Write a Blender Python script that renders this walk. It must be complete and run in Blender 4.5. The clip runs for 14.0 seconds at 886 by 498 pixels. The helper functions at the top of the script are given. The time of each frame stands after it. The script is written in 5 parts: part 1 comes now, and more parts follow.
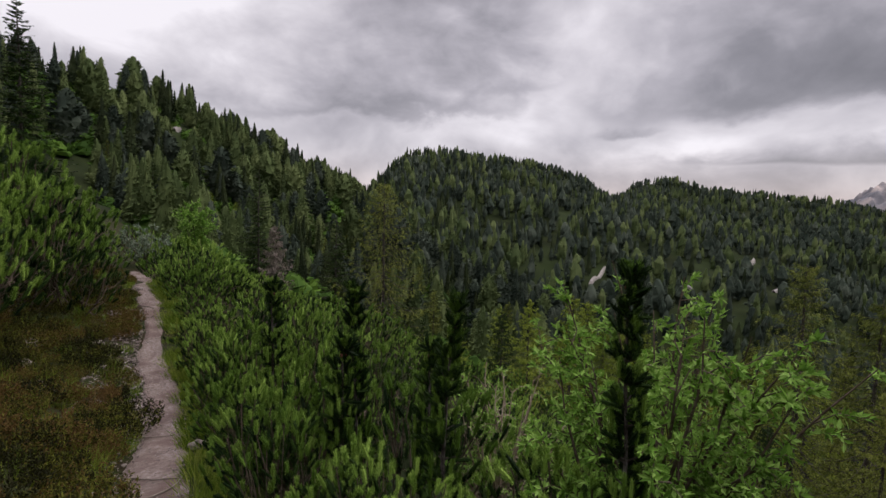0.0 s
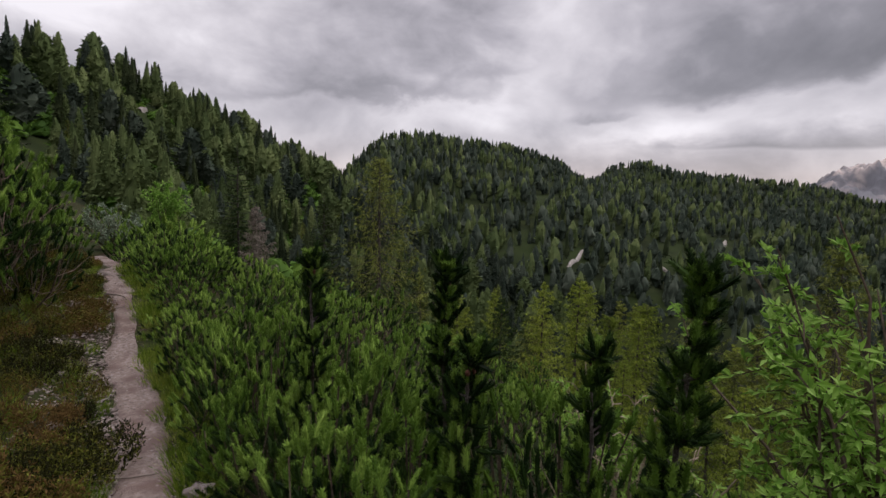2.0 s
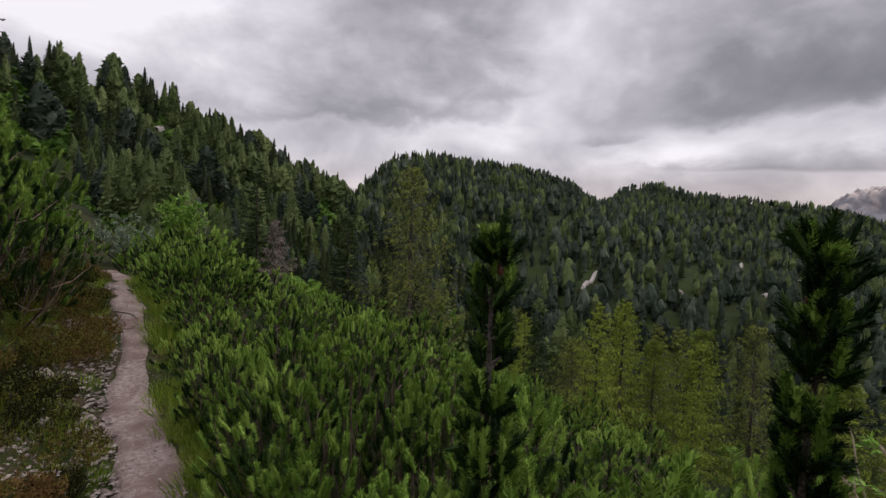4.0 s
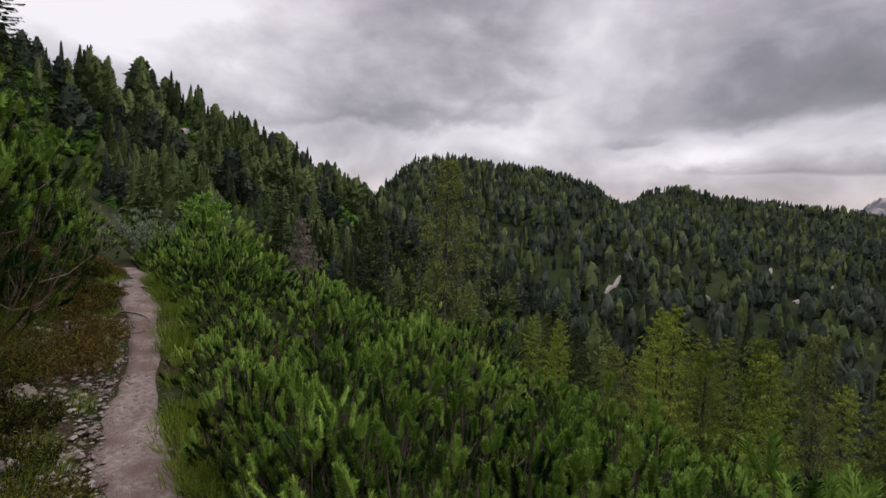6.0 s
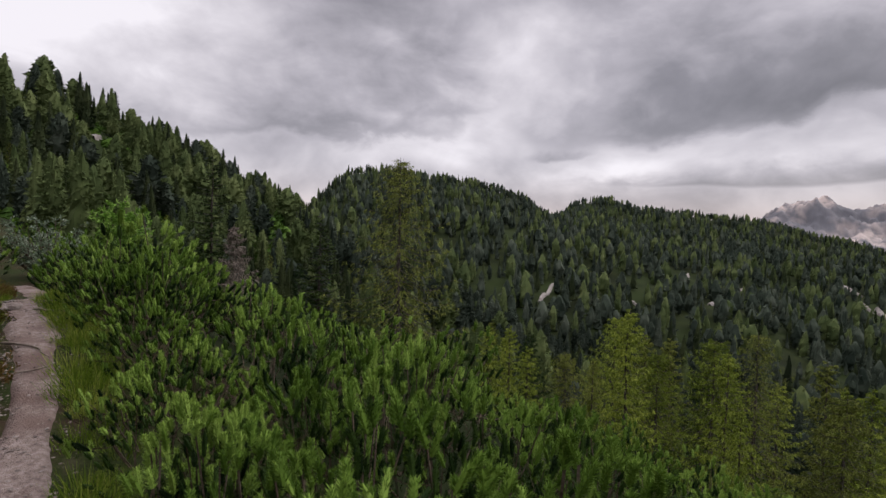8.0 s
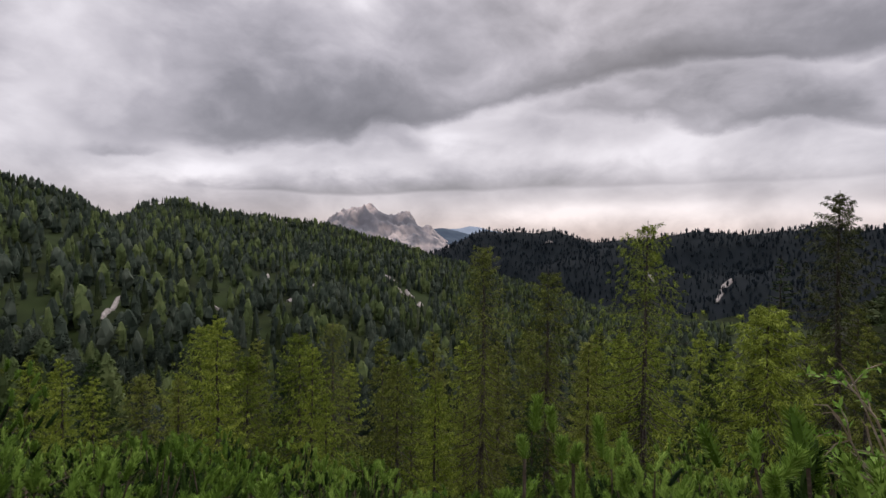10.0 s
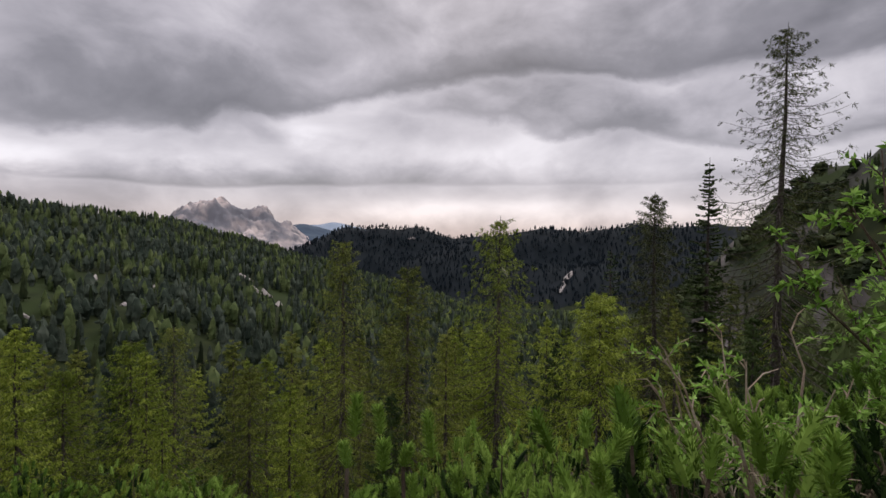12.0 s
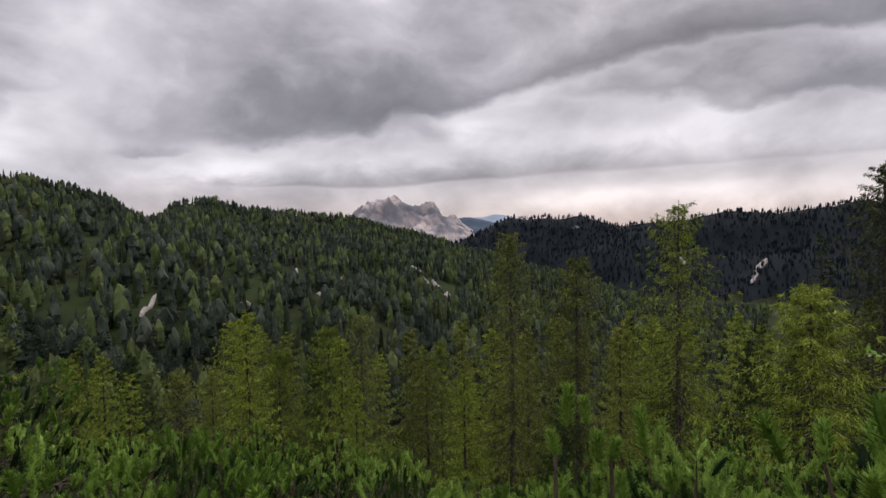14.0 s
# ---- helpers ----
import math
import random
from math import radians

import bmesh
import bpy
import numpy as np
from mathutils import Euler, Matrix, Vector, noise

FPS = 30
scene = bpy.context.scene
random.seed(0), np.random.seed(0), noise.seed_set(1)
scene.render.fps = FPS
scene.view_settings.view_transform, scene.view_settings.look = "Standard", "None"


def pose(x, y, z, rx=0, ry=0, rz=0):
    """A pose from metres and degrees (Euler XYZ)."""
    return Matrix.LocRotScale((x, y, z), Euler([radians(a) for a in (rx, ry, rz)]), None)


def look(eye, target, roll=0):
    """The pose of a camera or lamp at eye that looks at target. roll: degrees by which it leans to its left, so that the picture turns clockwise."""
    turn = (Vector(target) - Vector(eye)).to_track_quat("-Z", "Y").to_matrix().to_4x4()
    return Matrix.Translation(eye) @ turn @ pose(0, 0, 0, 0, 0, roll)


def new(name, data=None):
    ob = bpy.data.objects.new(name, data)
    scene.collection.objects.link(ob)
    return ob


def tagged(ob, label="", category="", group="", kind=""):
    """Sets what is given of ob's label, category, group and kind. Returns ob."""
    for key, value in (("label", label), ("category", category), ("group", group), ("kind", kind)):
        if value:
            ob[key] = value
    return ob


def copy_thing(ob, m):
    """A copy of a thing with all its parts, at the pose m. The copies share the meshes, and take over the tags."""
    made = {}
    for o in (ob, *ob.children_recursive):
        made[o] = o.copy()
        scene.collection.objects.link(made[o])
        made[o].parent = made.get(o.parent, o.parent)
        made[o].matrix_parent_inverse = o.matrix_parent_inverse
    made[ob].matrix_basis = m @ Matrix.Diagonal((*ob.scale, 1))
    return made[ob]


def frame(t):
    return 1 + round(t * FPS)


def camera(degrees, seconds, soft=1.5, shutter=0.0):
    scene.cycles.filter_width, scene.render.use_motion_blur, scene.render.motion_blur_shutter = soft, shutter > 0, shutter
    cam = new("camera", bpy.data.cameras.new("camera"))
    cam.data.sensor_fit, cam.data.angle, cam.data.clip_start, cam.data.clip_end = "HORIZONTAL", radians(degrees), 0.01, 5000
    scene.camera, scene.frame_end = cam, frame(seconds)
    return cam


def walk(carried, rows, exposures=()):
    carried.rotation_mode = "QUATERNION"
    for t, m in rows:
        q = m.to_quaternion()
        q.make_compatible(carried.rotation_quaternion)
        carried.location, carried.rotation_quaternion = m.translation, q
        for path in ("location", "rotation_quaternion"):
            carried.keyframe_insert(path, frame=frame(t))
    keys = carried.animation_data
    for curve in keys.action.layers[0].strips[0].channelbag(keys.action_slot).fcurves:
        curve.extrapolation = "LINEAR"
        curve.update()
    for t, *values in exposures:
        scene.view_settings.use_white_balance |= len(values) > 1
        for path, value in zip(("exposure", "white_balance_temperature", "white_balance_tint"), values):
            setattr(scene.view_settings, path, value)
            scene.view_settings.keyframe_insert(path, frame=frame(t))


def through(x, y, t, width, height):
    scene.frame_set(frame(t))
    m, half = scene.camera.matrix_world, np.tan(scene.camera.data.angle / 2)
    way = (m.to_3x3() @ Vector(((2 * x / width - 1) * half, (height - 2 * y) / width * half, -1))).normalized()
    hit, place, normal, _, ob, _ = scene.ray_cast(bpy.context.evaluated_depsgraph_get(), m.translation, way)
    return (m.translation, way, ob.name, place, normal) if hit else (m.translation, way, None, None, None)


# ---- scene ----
cam = camera(82.3, 14.0)
PATH = [
    (0, (-0.136, 0.14, 2.777), (-0.125, 2.133, 2.607), 1.7),
    (0.5, (-0.428, 0.458, 2.663), (-0.383, 2.45, 2.489), 1.4),
    (1, (-0.618, 0.896, 2.567), (-0.541, 2.885, 2.365), 1.4),
    (1.5, (-0.861, 1.335, 2.49), (-0.77, 3.321, 2.268), 1.5),
    (2, (-1.093, 1.761, 2.414), (-0.986, 3.746, 2.187), 1.5),
    (2.5, (-1.294, 2.214, 2.342), (-1.185, 4.2, 2.131), 1.6),
    (3, (-1.572, 2.63, 2.261), (-1.484, 4.62, 2.078), 1.3),
    (5.3, (-2.358, 4.238, 1.88), (-2.311, 6.232, 1.743), 2.3),
    (5.5, (-2.417, 4.356, 1.87), (-2.384, 6.351, 1.73), 2.0),
    (6, (-2.563, 4.689, 1.798), (-2.572, 6.685, 1.661), 2.0),
    (6.5, (-2.744, 4.97, 1.74), (-2.798, 6.965, 1.609), 1.8),
    (7, (-2.891, 5.282, 1.676), (-2.971, 7.277, 1.555), 1.7),
    (7.5, (-3.031, 5.555, 1.644), (-3.028, 7.552, 1.529), 1.6),
    (8, (-3.119, 5.801, 1.624), (-2.873, 7.784, 1.539), 1.5),
    (8.5, (-3.125, 6.037, 1.594), (-2.517, 7.941, 1.533), 1.2),
    (9, (-3.13, 6.142, 1.588), (-2.108, 7.861, 1.541), 0.7),
    (9.2, (-3.146, 6.17, 1.589), (-1.975, 7.79, 1.546), 0.7),
    (11.5, (-2.879, 6.165, 1.536), (-1.046, 6.963, 1.474), 0.4),
    (12, (-2.851, 6.176, 1.524), (-1.005, 6.943, 1.47), 0.6),
    (12.5, (-2.857, 6.195, 1.523), (-1.043, 7.036, 1.471), 0.2),
    (13, (-2.874, 6.213, 1.527), (-1.134, 7.197, 1.473), -0.2),
    (13.5, (-2.903, 6.229, 1.53), (-1.272, 7.385, 1.47), -0.6),
    (14, (-2.93, 6.25, 1.531), (-1.418, 7.556, 1.446), -1.5),
]
walk(cam, [(t, look(eye, target, roll)) for t, eye, target, roll in PATH], exposures=[(0.0, 0.0), (14.0, 0.0)])
HOME = np.array((-3.0, 6.0, 1.55))          # where the walker stops to look round

# ---- sky and sun ----
world = bpy.data.worlds.new("overcast_sky")
scene.world = world
world.use_nodes = True


def nodes_of(tree):
    """Short ways to make and join nodes."""
    tree.nodes.clear()

    def put(kind, **values):
        n = tree.nodes.new("ShaderNode" + kind)
        for key, v in values.items():
            if key in n.inputs:
                n.inputs[key].default_value = v
            else:
                setattr(n, key, v)
        return n

    def join(a, b, out=0, into=0):
        tree.links.new(a.outputs[out], b.inputs[into])
        return b

    return put, join


def cloud_world():
    put, join = nodes_of(world.node_tree)
    tree = world.node_tree

    def val(kind, a, b=None, c=None, clamp=False):
        n = put("Math", operation=kind, use_clamp=clamp)
        for i, v in enumerate((a, b, c)):
            if v is None:
                continue
            if isinstance(v, (int, float)):
                n.inputs[i].default_value = v
            else:
                tree.links.new(v, n.inputs[i])
        return n.outputs[0]

    coord = put("TexCoord")
    sep = put("SeparateXYZ")
    tree.links.new(coord.outputs["Generated"], sep.inputs[0])
    x, y, z = sep.outputs
    up = val("MAXIMUM", z, 0.0)
    az = val("MULTIPLY", val("ARCTAN2", x, y), 180 / math.pi)
    el = val("MULTIPLY", val("ARCSINE", z), 180 / math.pi)

    def deck(scale, detail, rough, dist, shift, flat):
        m = put("Mapping")
        m.inputs["Location"].default_value = shift
        m.inputs["Scale"].default_value = (1, 1, flat)
        tree.links.new(coord.outputs["Generated"], m.inputs[0])
        n = put("TexNoise", Scale=scale, Detail=detail, Roughness=rough, Distortion=dist)
        tree.links.new(m.outputs[0], n.inputs["Vector"])
        return n.outputs[0]

    big = deck(1.8, 3.0, 0.5, 0.4, (3.1, 1.7, 0), 2.4)
    fine = deck(4.2, 5.0, 0.5, 0.35, (0.4, 5.2, 0), 1.8)
    wisp = deck(10.0, 5.0, 0.55, 0.3, (7.4, 2.2, 0), 1.5)

    def along(points, top):
        """A value that changes with the azimuth, from -60 to 130 degrees."""
        r = put("ValToRGB")
        els = r.color_ramp.elements
        while len(els) < len(points):
            els.new(0.5)
        for e, (a, v) in zip(els, points):
            e.position = (a + 60) / 190
            e.color = (v / top, v / top, v / top, 1)
        tree.links.new(val("DIVIDE", val("ADD", az, 60.0), 190.0), r.inputs[0])
        return val("MULTIPLY", r.outputs[0], top)

    def bank(edge, strength, thick, soft, rag):
        """A layer of cloud with a ragged underside that follows a line, thinning out upwards."""
        wob = val("ADD", val("MULTIPLY", val("SUBTRACT", fine, 0.5), 9.0 * rag), val("MULTIPLY", val("SUBTRACT", wisp, 0.5), 6.0 * rag))
        over = val("SUBTRACT", val("ADD", el, wob), along(edge, 30.0))
        step = put("MapRange", interpolation_type="SMOOTHSTEP")
        tree.links.new(over, step.inputs[0])
        step.inputs[2].default_value = soft
        fade = val("POWER", 2.718, val("MULTIPLY", val("POWER", val("DIVIDE", val("MAXIMUM", over, 0.0), thick), 1.5), -1.0))
        return val("MULTIPLY", val("MULTIPLY", step.outputs[0], fade), along(strength, 1.0))

    def mass(az, el, wide, high, amount):
        """A cloud mass round a direction: soft, broken up by the deck's own noise."""
        a = math.radians(az)
        side = val("ADD", val("MULTIPLY", x, math.cos(a)), val("MULTIPLY", y, -math.sin(a)))
        front = val("GREATER_THAN", val("ADD", val("MULTIPLY", x, math.sin(a)), val("MULTIPLY", y, math.cos(a))), 0.0)
        dx = val("DIVIDE", val("ADD", side, val("MULTIPLY", val("SUBTRACT", fine, 0.5), 0.16)), math.sin(math.radians(wide)))
        dz = val("DIVIDE", val("ADD", val("SUBTRACT", z, math.sin(math.radians(el))), val("MULTIPLY", val("SUBTRACT", wisp, 0.5), 0.05)),
                 math.sin(math.radians(high)))
        r2 = val("ADD", val("MULTIPLY", dx, dx), val("MULTIPLY", dz, dz))
        bell = val("POWER", 2.718, val("MULTIPLY", r2, -1.0))
        return val("MULTIPLY", val("MULTIPLY", bell, front), amount)

    tone = val("ADD", val("MULTIPLY", val("SUBTRACT", big, 0.5), 0.9), 0.68)
    tone = val("ADD", tone, val("MULTIPLY", val("SUBTRACT", fine, 0.5), 0.85))
    tone = val("ADD", tone, val("MULTIPLY", val("SUBTRACT", wisp, 0.5), 0.34))
    for b in BANKS:
        tone = val("SUBTRACT", tone, bank(*b))
    for m in CLOUDS:
        tone = val("ADD", tone, mass(*m))
    # the deck thins out near the horizon
    tone = val("MULTIPLY", tone, 1.0, clamp=True)
    ramp = put("ValToRGB")
    tree.links.new(tone, ramp.inputs[0])
    els = ramp.color_ramp.elements
    els[0].position, els[0].color = 0.0, (0.135, 0.13, 0.15, 1)
    els[1].position, els[1].color = 1.0, (0.92, 0.88, 0.94, 1)
    for p, c in ((0.35, (0.272, 0.26, 0.295, 1)), (0.6, (0.47, 0.445, 0.497, 1)), (0.8, (0.675, 0.64, 0.695, 1))):
        e = els.new(p)
        e.color = c
    # warm light low down in the gap under the deck
    low = val("POWER", val("SUBTRACT", 1.0, val("MULTIPLY", up, 7.5, clamp=True)), 2.0)
    warm = put("MixRGB", blend_type="MULTIPLY")
    warm.inputs[2].default_value = (1.10, 0.97, 0.87, 1)
    tree.links.new(low, warm.inputs[0])
    tree.links.new(ramp.outputs[0], warm.inputs[1])
    # an overcast sky is brightest overhead
    over = val("MULTIPLY", val("SUBTRACT", up, 0.42), 1.75, clamp=True)
    gain = val("ADD", 1.0, val("MULTIPLY", over, ZENITH))
    high = put("VectorMath", operation="SCALE")
    tree.links.new(warm.outputs[0], high.inputs[0])
    tree.links.new(gain, high.inputs["Scale"])
    sky = put("TexSky", sky_type="NISHITA", sun_disc=False, sun_elevation=radians(32), sun_rotation=radians(SUN_AZ))
    bg_sky = put("Background", Strength=0.06)
    tree.links.new(sky.outputs[0], bg_sky.inputs[0])
    bg = put("Background", Strength=SKY)
    tree.links.new(high.outputs[0], bg.inputs[0])
    mix = put("MixShader", Fac=0.92)
    join(bg_sky, mix, 0, 1)
    join(bg, mix, 0, 2)
    join(mix, put("OutputWorld"))


SKY = 1.08
ZENITH = 3.2
SUN_AZ = 70.0
# azimuth, height, half width, half height, how much lighter or darker
CLOUDS = [
    (27, 6.3, 5, 1.2, 0.34), (42, 7.6, 11, 1.6, 0.26), (-33, 17, 13, 7, 0.42), (-16, 5.5, 14, 2.5, 0.12), (12, 15, 6, 5, 0.16), (7, 8, 8, 2.5, 0.12),
    (52, 11.2, 7, 1.3, 0.20), (64, 9, 16, 1.8, 0.18), (82, 2.4, 14, 1.6, 0.30), (62, 3.0, 16, 1.4, 0.16), (46, 20, 8, 2.5, 0.05), (12, 19, 6, 4, 0.10),
]
# underside (azimuth, height), strength along it, thickness, softness of the underside, raggedness
BANKS = [
    ([(10, 12), (14, 10), (17, 8.3), (20, 7.8), (22, 8.5), (29, 8.3), (35, 9.5), (41.5, 9.6), (44, 11.2), (49, 11.0), (53, 12.4), (58, 13.6), (64, 15.0), (72, 16.2), (80, 16.5), (90, 16), (105, 15)],
     [(11, 0.0), (17, 0.14), (21, 0.20), (27, 0.40), (45, 0.40), (60, 0.54), (72, 0.58), (84, 0.52), (105, 0.46)], 10.0, 1.6, 0.55),
    ([(14, 7.2), (18, 7.2), (22, 7.6), (26, 9)], [(16, 0.0), (18.5, 0.30), (21, 0.25), (24, 0.0)], 1.0, 0.4, 0.35),
    ([(55, 14), (66, 12.4), (76, 12.2), (79, 11), (88, 9.8), (100, 8), (110, 8)], [(60, 0.0), (68, 0.26), (80, 0.38), (110, 0.36)], 5.0, 1.2, 0.6),
    ([(20, 5.0), (28, 4.5), (41, 4.3), (52, 4.9), (60, 5.4), (80, 5.4)], [(22, 0.0), (32, 0.26), (50, 0.28), (60, 0.16), (80, 0.12)], 1.7, 0.5, 0.16),
    ([(-40, 9), (-28, 8), (-20, 7.8), (-12, 8.6), (-5, 9.0), (5, 10), (12, 11), (20, 14)], [(-34, 0.0), (-24, 0.16), (-10, 0.30), (2, 0.34), (10, 0.24), (16, 0.0)], 9.0, 2.2, 1.3),
]
cloud_world()

sun = new("sun", bpy.data.lights.new("sun", "SUN"))
sun.data.energy, sun.data.angle, sun.data.color = 1.5, radians(30), (1.0, 0.95, 0.9)
sun.matrix_world = look((0, 0, 0), (-math.sin(radians(SUN_AZ)), -math.cos(radians(SUN_AZ)), -0.9))

# ---- materials ----
def plain_mat(name, colors, scale=8.0, rough=0.8, bump=0.3, bump_scale=60.0, detail=6.0, island=0.0, per_object=0.0, through=0.0, big=None, big_scale=0.6,
              metal=0.0, gloss=0.06):
    """Noise between colours at one scale, slow change at another, relief, and chance per leaf or per thing."""
    m = bpy.data.materials.new(name)
    m.use_nodes = True
    tree = m.node_tree
    put, join = nodes_of(tree)
    coord = put("TexCoord")
    geo = put("NewGeometry")
    src = geo.outputs["Position"]
    n = put("TexNoise", Scale=scale, Detail=detail, Roughness=0.6)
    tree.links.new(src, n.inputs["Vector"])
    fac = n.outputs[0]

    def add(a, b, k):
        s = put("Math", operation="MULTIPLY_ADD")
        tree.links.new(b, s.inputs[0])
        s.inputs[1].default_value = k
        tree.links.new(a, s.inputs[2])
        c = put("Math", operation="ADD")
        tree.links.new(s.outputs[0], c.inputs[0])
        c.inputs[1].default_value = -0.5 * k
        return c.outputs[0]

    if island:
        fac = add(fac, geo.outputs["Random Per Island"], island)
    if per_object:
        fac = add(fac, put("ObjectInfo").outputs["Random"], per_object)
    ramp = put("ValToRGB")
    tree.links.new(fac, ramp.inputs[0])
    els = ramp.color_ramp.elements
    k = len(colors)
    els[0].position, els[1].position = 0.3, 0.7
    els[0].color, els[1].color = (*colors[0], 1), (*colors[-1], 1)
    for i in range(1, k - 1):
        els.new(0.3 + 0.4 * i / (k - 1)).color = (*colors[i], 1)
    color = ramp.outputs[0]
    if big:
        n2 = put("TexNoise", Scale=big_scale, Detail=3.0)
        tree.links.new(src, n2.inputs["Vector"])
        st = put("ValToRGB")
        st.color_ramp.elements[0].position, st.color_ramp.elements[1].position = 0.42, 0.62
        tree.links.new(n2.outputs[0], st.inputs[0])
        mx = put("MixRGB")
        mx.inputs[2].default_value = (*big, 1)
        tree.links.new(st.outputs[0], mx.inputs[0])
        tree.links.new(color, mx.inputs[1])
        color = mx.outputs[0]
    b = put("BsdfPrincipled", Roughness=rough, Metallic=metal)
    b.inputs["Specular IOR Level"].default_value = gloss
    tree.links.new(color, b.inputs["Base Color"])
    if bump:
        n3 = put("TexNoise", Scale=bump_scale, Detail=4.0)
        tree.links.new(src, n3.inputs["Vector"])
        bp = put("Bump", Strength=bump, Distance=0.02)
        tree.links.new(n3.outputs[0], bp.inputs["Height"])
        tree.links.new(bp.outputs[0], b.inputs["Normal"])
    out = put("OutputMaterial")
    if through:
        tr = put("BsdfTranslucent")
        tree.links.new(color, tr.inputs[0])
        mix = put("MixShader", Fac=through)
        join(b, mix, 0, 1)
        join(tr, mix, 0, 2)
        join(mix, out)
    else:
        join(b, out)
    return m


M = {}
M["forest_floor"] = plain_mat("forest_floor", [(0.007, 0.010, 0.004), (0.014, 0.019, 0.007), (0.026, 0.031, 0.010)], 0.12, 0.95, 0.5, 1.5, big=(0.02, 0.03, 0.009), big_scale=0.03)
M["bank_soil"] = plain_mat("bank_soil", [(0.018, 0.012, 0.007), (0.040, 0.027, 0.018), (0.022, 0.028, 0.007), (0.080, 0.060, 0.045)], 3.5, 0.95, 0.8, 30, big=(0.022, 0.03, 0.009), big_scale=0.9)
M["trail"] = plain_mat("trail_gravel", [(0.120, 0.090, 0.078), (0.215, 0.170, 0.150), (0.310, 0.262, 0.240)], 22, 0.9, 1.0, 90, detail=9, big=(0.14, 0.10, 0.085), big_scale=2.2)
M["stone"] = plain_mat("limestone", [(0.100, 0.080, 0.070), (0.170, 0.140, 0.125), (0.260, 0.225, 0.205)], 9, 0.85, 0.6, 40, island=0.5)
# blue-grey tones in the noise stand for shaded gullies in the beige rock
M["far_rock"] = plain_mat("far_rock", [(0.080, 0.085, 0.100), (0.190, 0.180, 0.185), (0.420, 0.360, 0.330), (0.500, 0.430, 0.390)], 0.011, 0.9, 1.0, 0.03, detail=10, big=(0.13, 0.13, 0.142), big_scale=0.0045)
# bluish tones of these three ridges stand in for haze, paler with distance
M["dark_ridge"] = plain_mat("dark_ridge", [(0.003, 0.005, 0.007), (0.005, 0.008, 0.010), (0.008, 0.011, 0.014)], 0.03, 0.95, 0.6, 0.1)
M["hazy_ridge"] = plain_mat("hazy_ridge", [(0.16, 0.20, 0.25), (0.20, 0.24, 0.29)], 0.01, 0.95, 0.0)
M["haze_blue_ridge"] = plain_mat("haze_blue_ridge", [(0.035, 0.052, 0.075), (0.055, 0.075, 0.10)], 0.008, 0.95, 0.0)
M["cliff"] = plain_mat("cliff", [(0.018, 0.021, 0.017), (0.060, 0.054, 0.050), (0.150, 0.135, 0.125)], 0.12, 0.9, 1.0, 0.4, detail=9, big=(0.012, 0.018, 0.008), big_scale=0.03)
M["bark"] = plain_mat("bark", [(0.030, 0.024, 0.020), (0.065, 0.054, 0.047), (0.13, 0.118, 0.11)], 14, 0.9, 0.9, 60)
M["dead_wood"] = plain_mat("dead_wood", [(0.11, 0.085, 0.070), (0.18, 0.148, 0.125), (0.26, 0.23, 0.20)], 10, 0.9, 0.5, 60)
M["twig"] = plain_mat("twig", [(0.045, 0.031, 0.022), (0.080, 0.060, 0.044), (0.150, 0.120, 0.095)], 10, 0.85, 0.4, 80)
M["pale_twig"] = plain_mat("pale_twig", [(0.16, 0.12, 0.085), (0.26, 0.205, 0.15), (0.36, 0.31, 0.25)], 10, 0.85, 0.4, 80)
M["mugo"] = plain_mat("pine_needles", [(0.062, 0.116, 0.016), (0.122, 0.204, 0.030), (0.215, 0.318, 0.062)], 1.6, 0.5, 0, island=0.4, per_object=0.35, through=0.12)
# inner and old needles: shade within the bush is put into this colour
M["mugo_shaded"] = plain_mat("pine_needles_shaded", [(0.006, 0.014, 0.004), (0.016, 0.034, 0.007), (0.036, 0.066, 0.014)], 3.0, 0.55, 0, island=0.5, per_object=0.3, through=0.1)
M["larch"] = plain_mat("larch_needles", [(0.075, 0.108, 0.012), (0.145, 0.188, 0.022), (0.245, 0.295, 0.045)], 1.2, 0.6, 0, island=0.5, per_object=0.3, through=0.1)
M["larch_dull"] = plain_mat("larch_needles_dull", [(0.055, 0.072, 0.013), (0.115, 0.138, 0.025), (0.200, 0.220, 0.048)], 1.2, 0.6, 0, island=0.5, per_object=0.3, through=0.1)
# larch needles darkened in colour, for backlit crowns against the sky
M["larch_backlit"] = plain_mat("larch_needles_backlit", [(0.030, 0.038, 0.012), (0.055, 0.066, 0.020), (0.095, 0.105, 0.034)], 1.5, 0.6, 0, island=0.5, through=0.12)
M["spruce"] = plain_mat("spruce_needles", [(0.014, 0.028, 0.008), (0.028, 0.048, 0.014), (0.050, 0.075, 0.020)], 1.5, 0.6, 0, island=0.5, per_object=0.3, through=0.1)
# greyed slightly towards blue: haze over the hill put into the colour
M["far_spruce"] = plain_mat("far_spruce", [(0.016, 0.024, 0.017), (0.040, 0.054, 0.038), (0.085, 0.102, 0.074)], 0.14, 0.8, 0, detail=2, island=0.12, through=0.05)
M["far_larch"] = plain_mat("far_larch", [(0.040, 0.060, 0.021), (0.082, 0.110, 0.040), (0.140, 0.170, 0.066)], 0.14, 0.8, 0, detail=2, island=0.12, through=0.08)
M["far_dark"] = plain_mat("far_dark", [(0.012, 0.018, 0.008), (0.024, 0.034, 0.014), (0.044, 0.056, 0.022)], 0.16, 0.8, 0, detail=2, island=0.25)
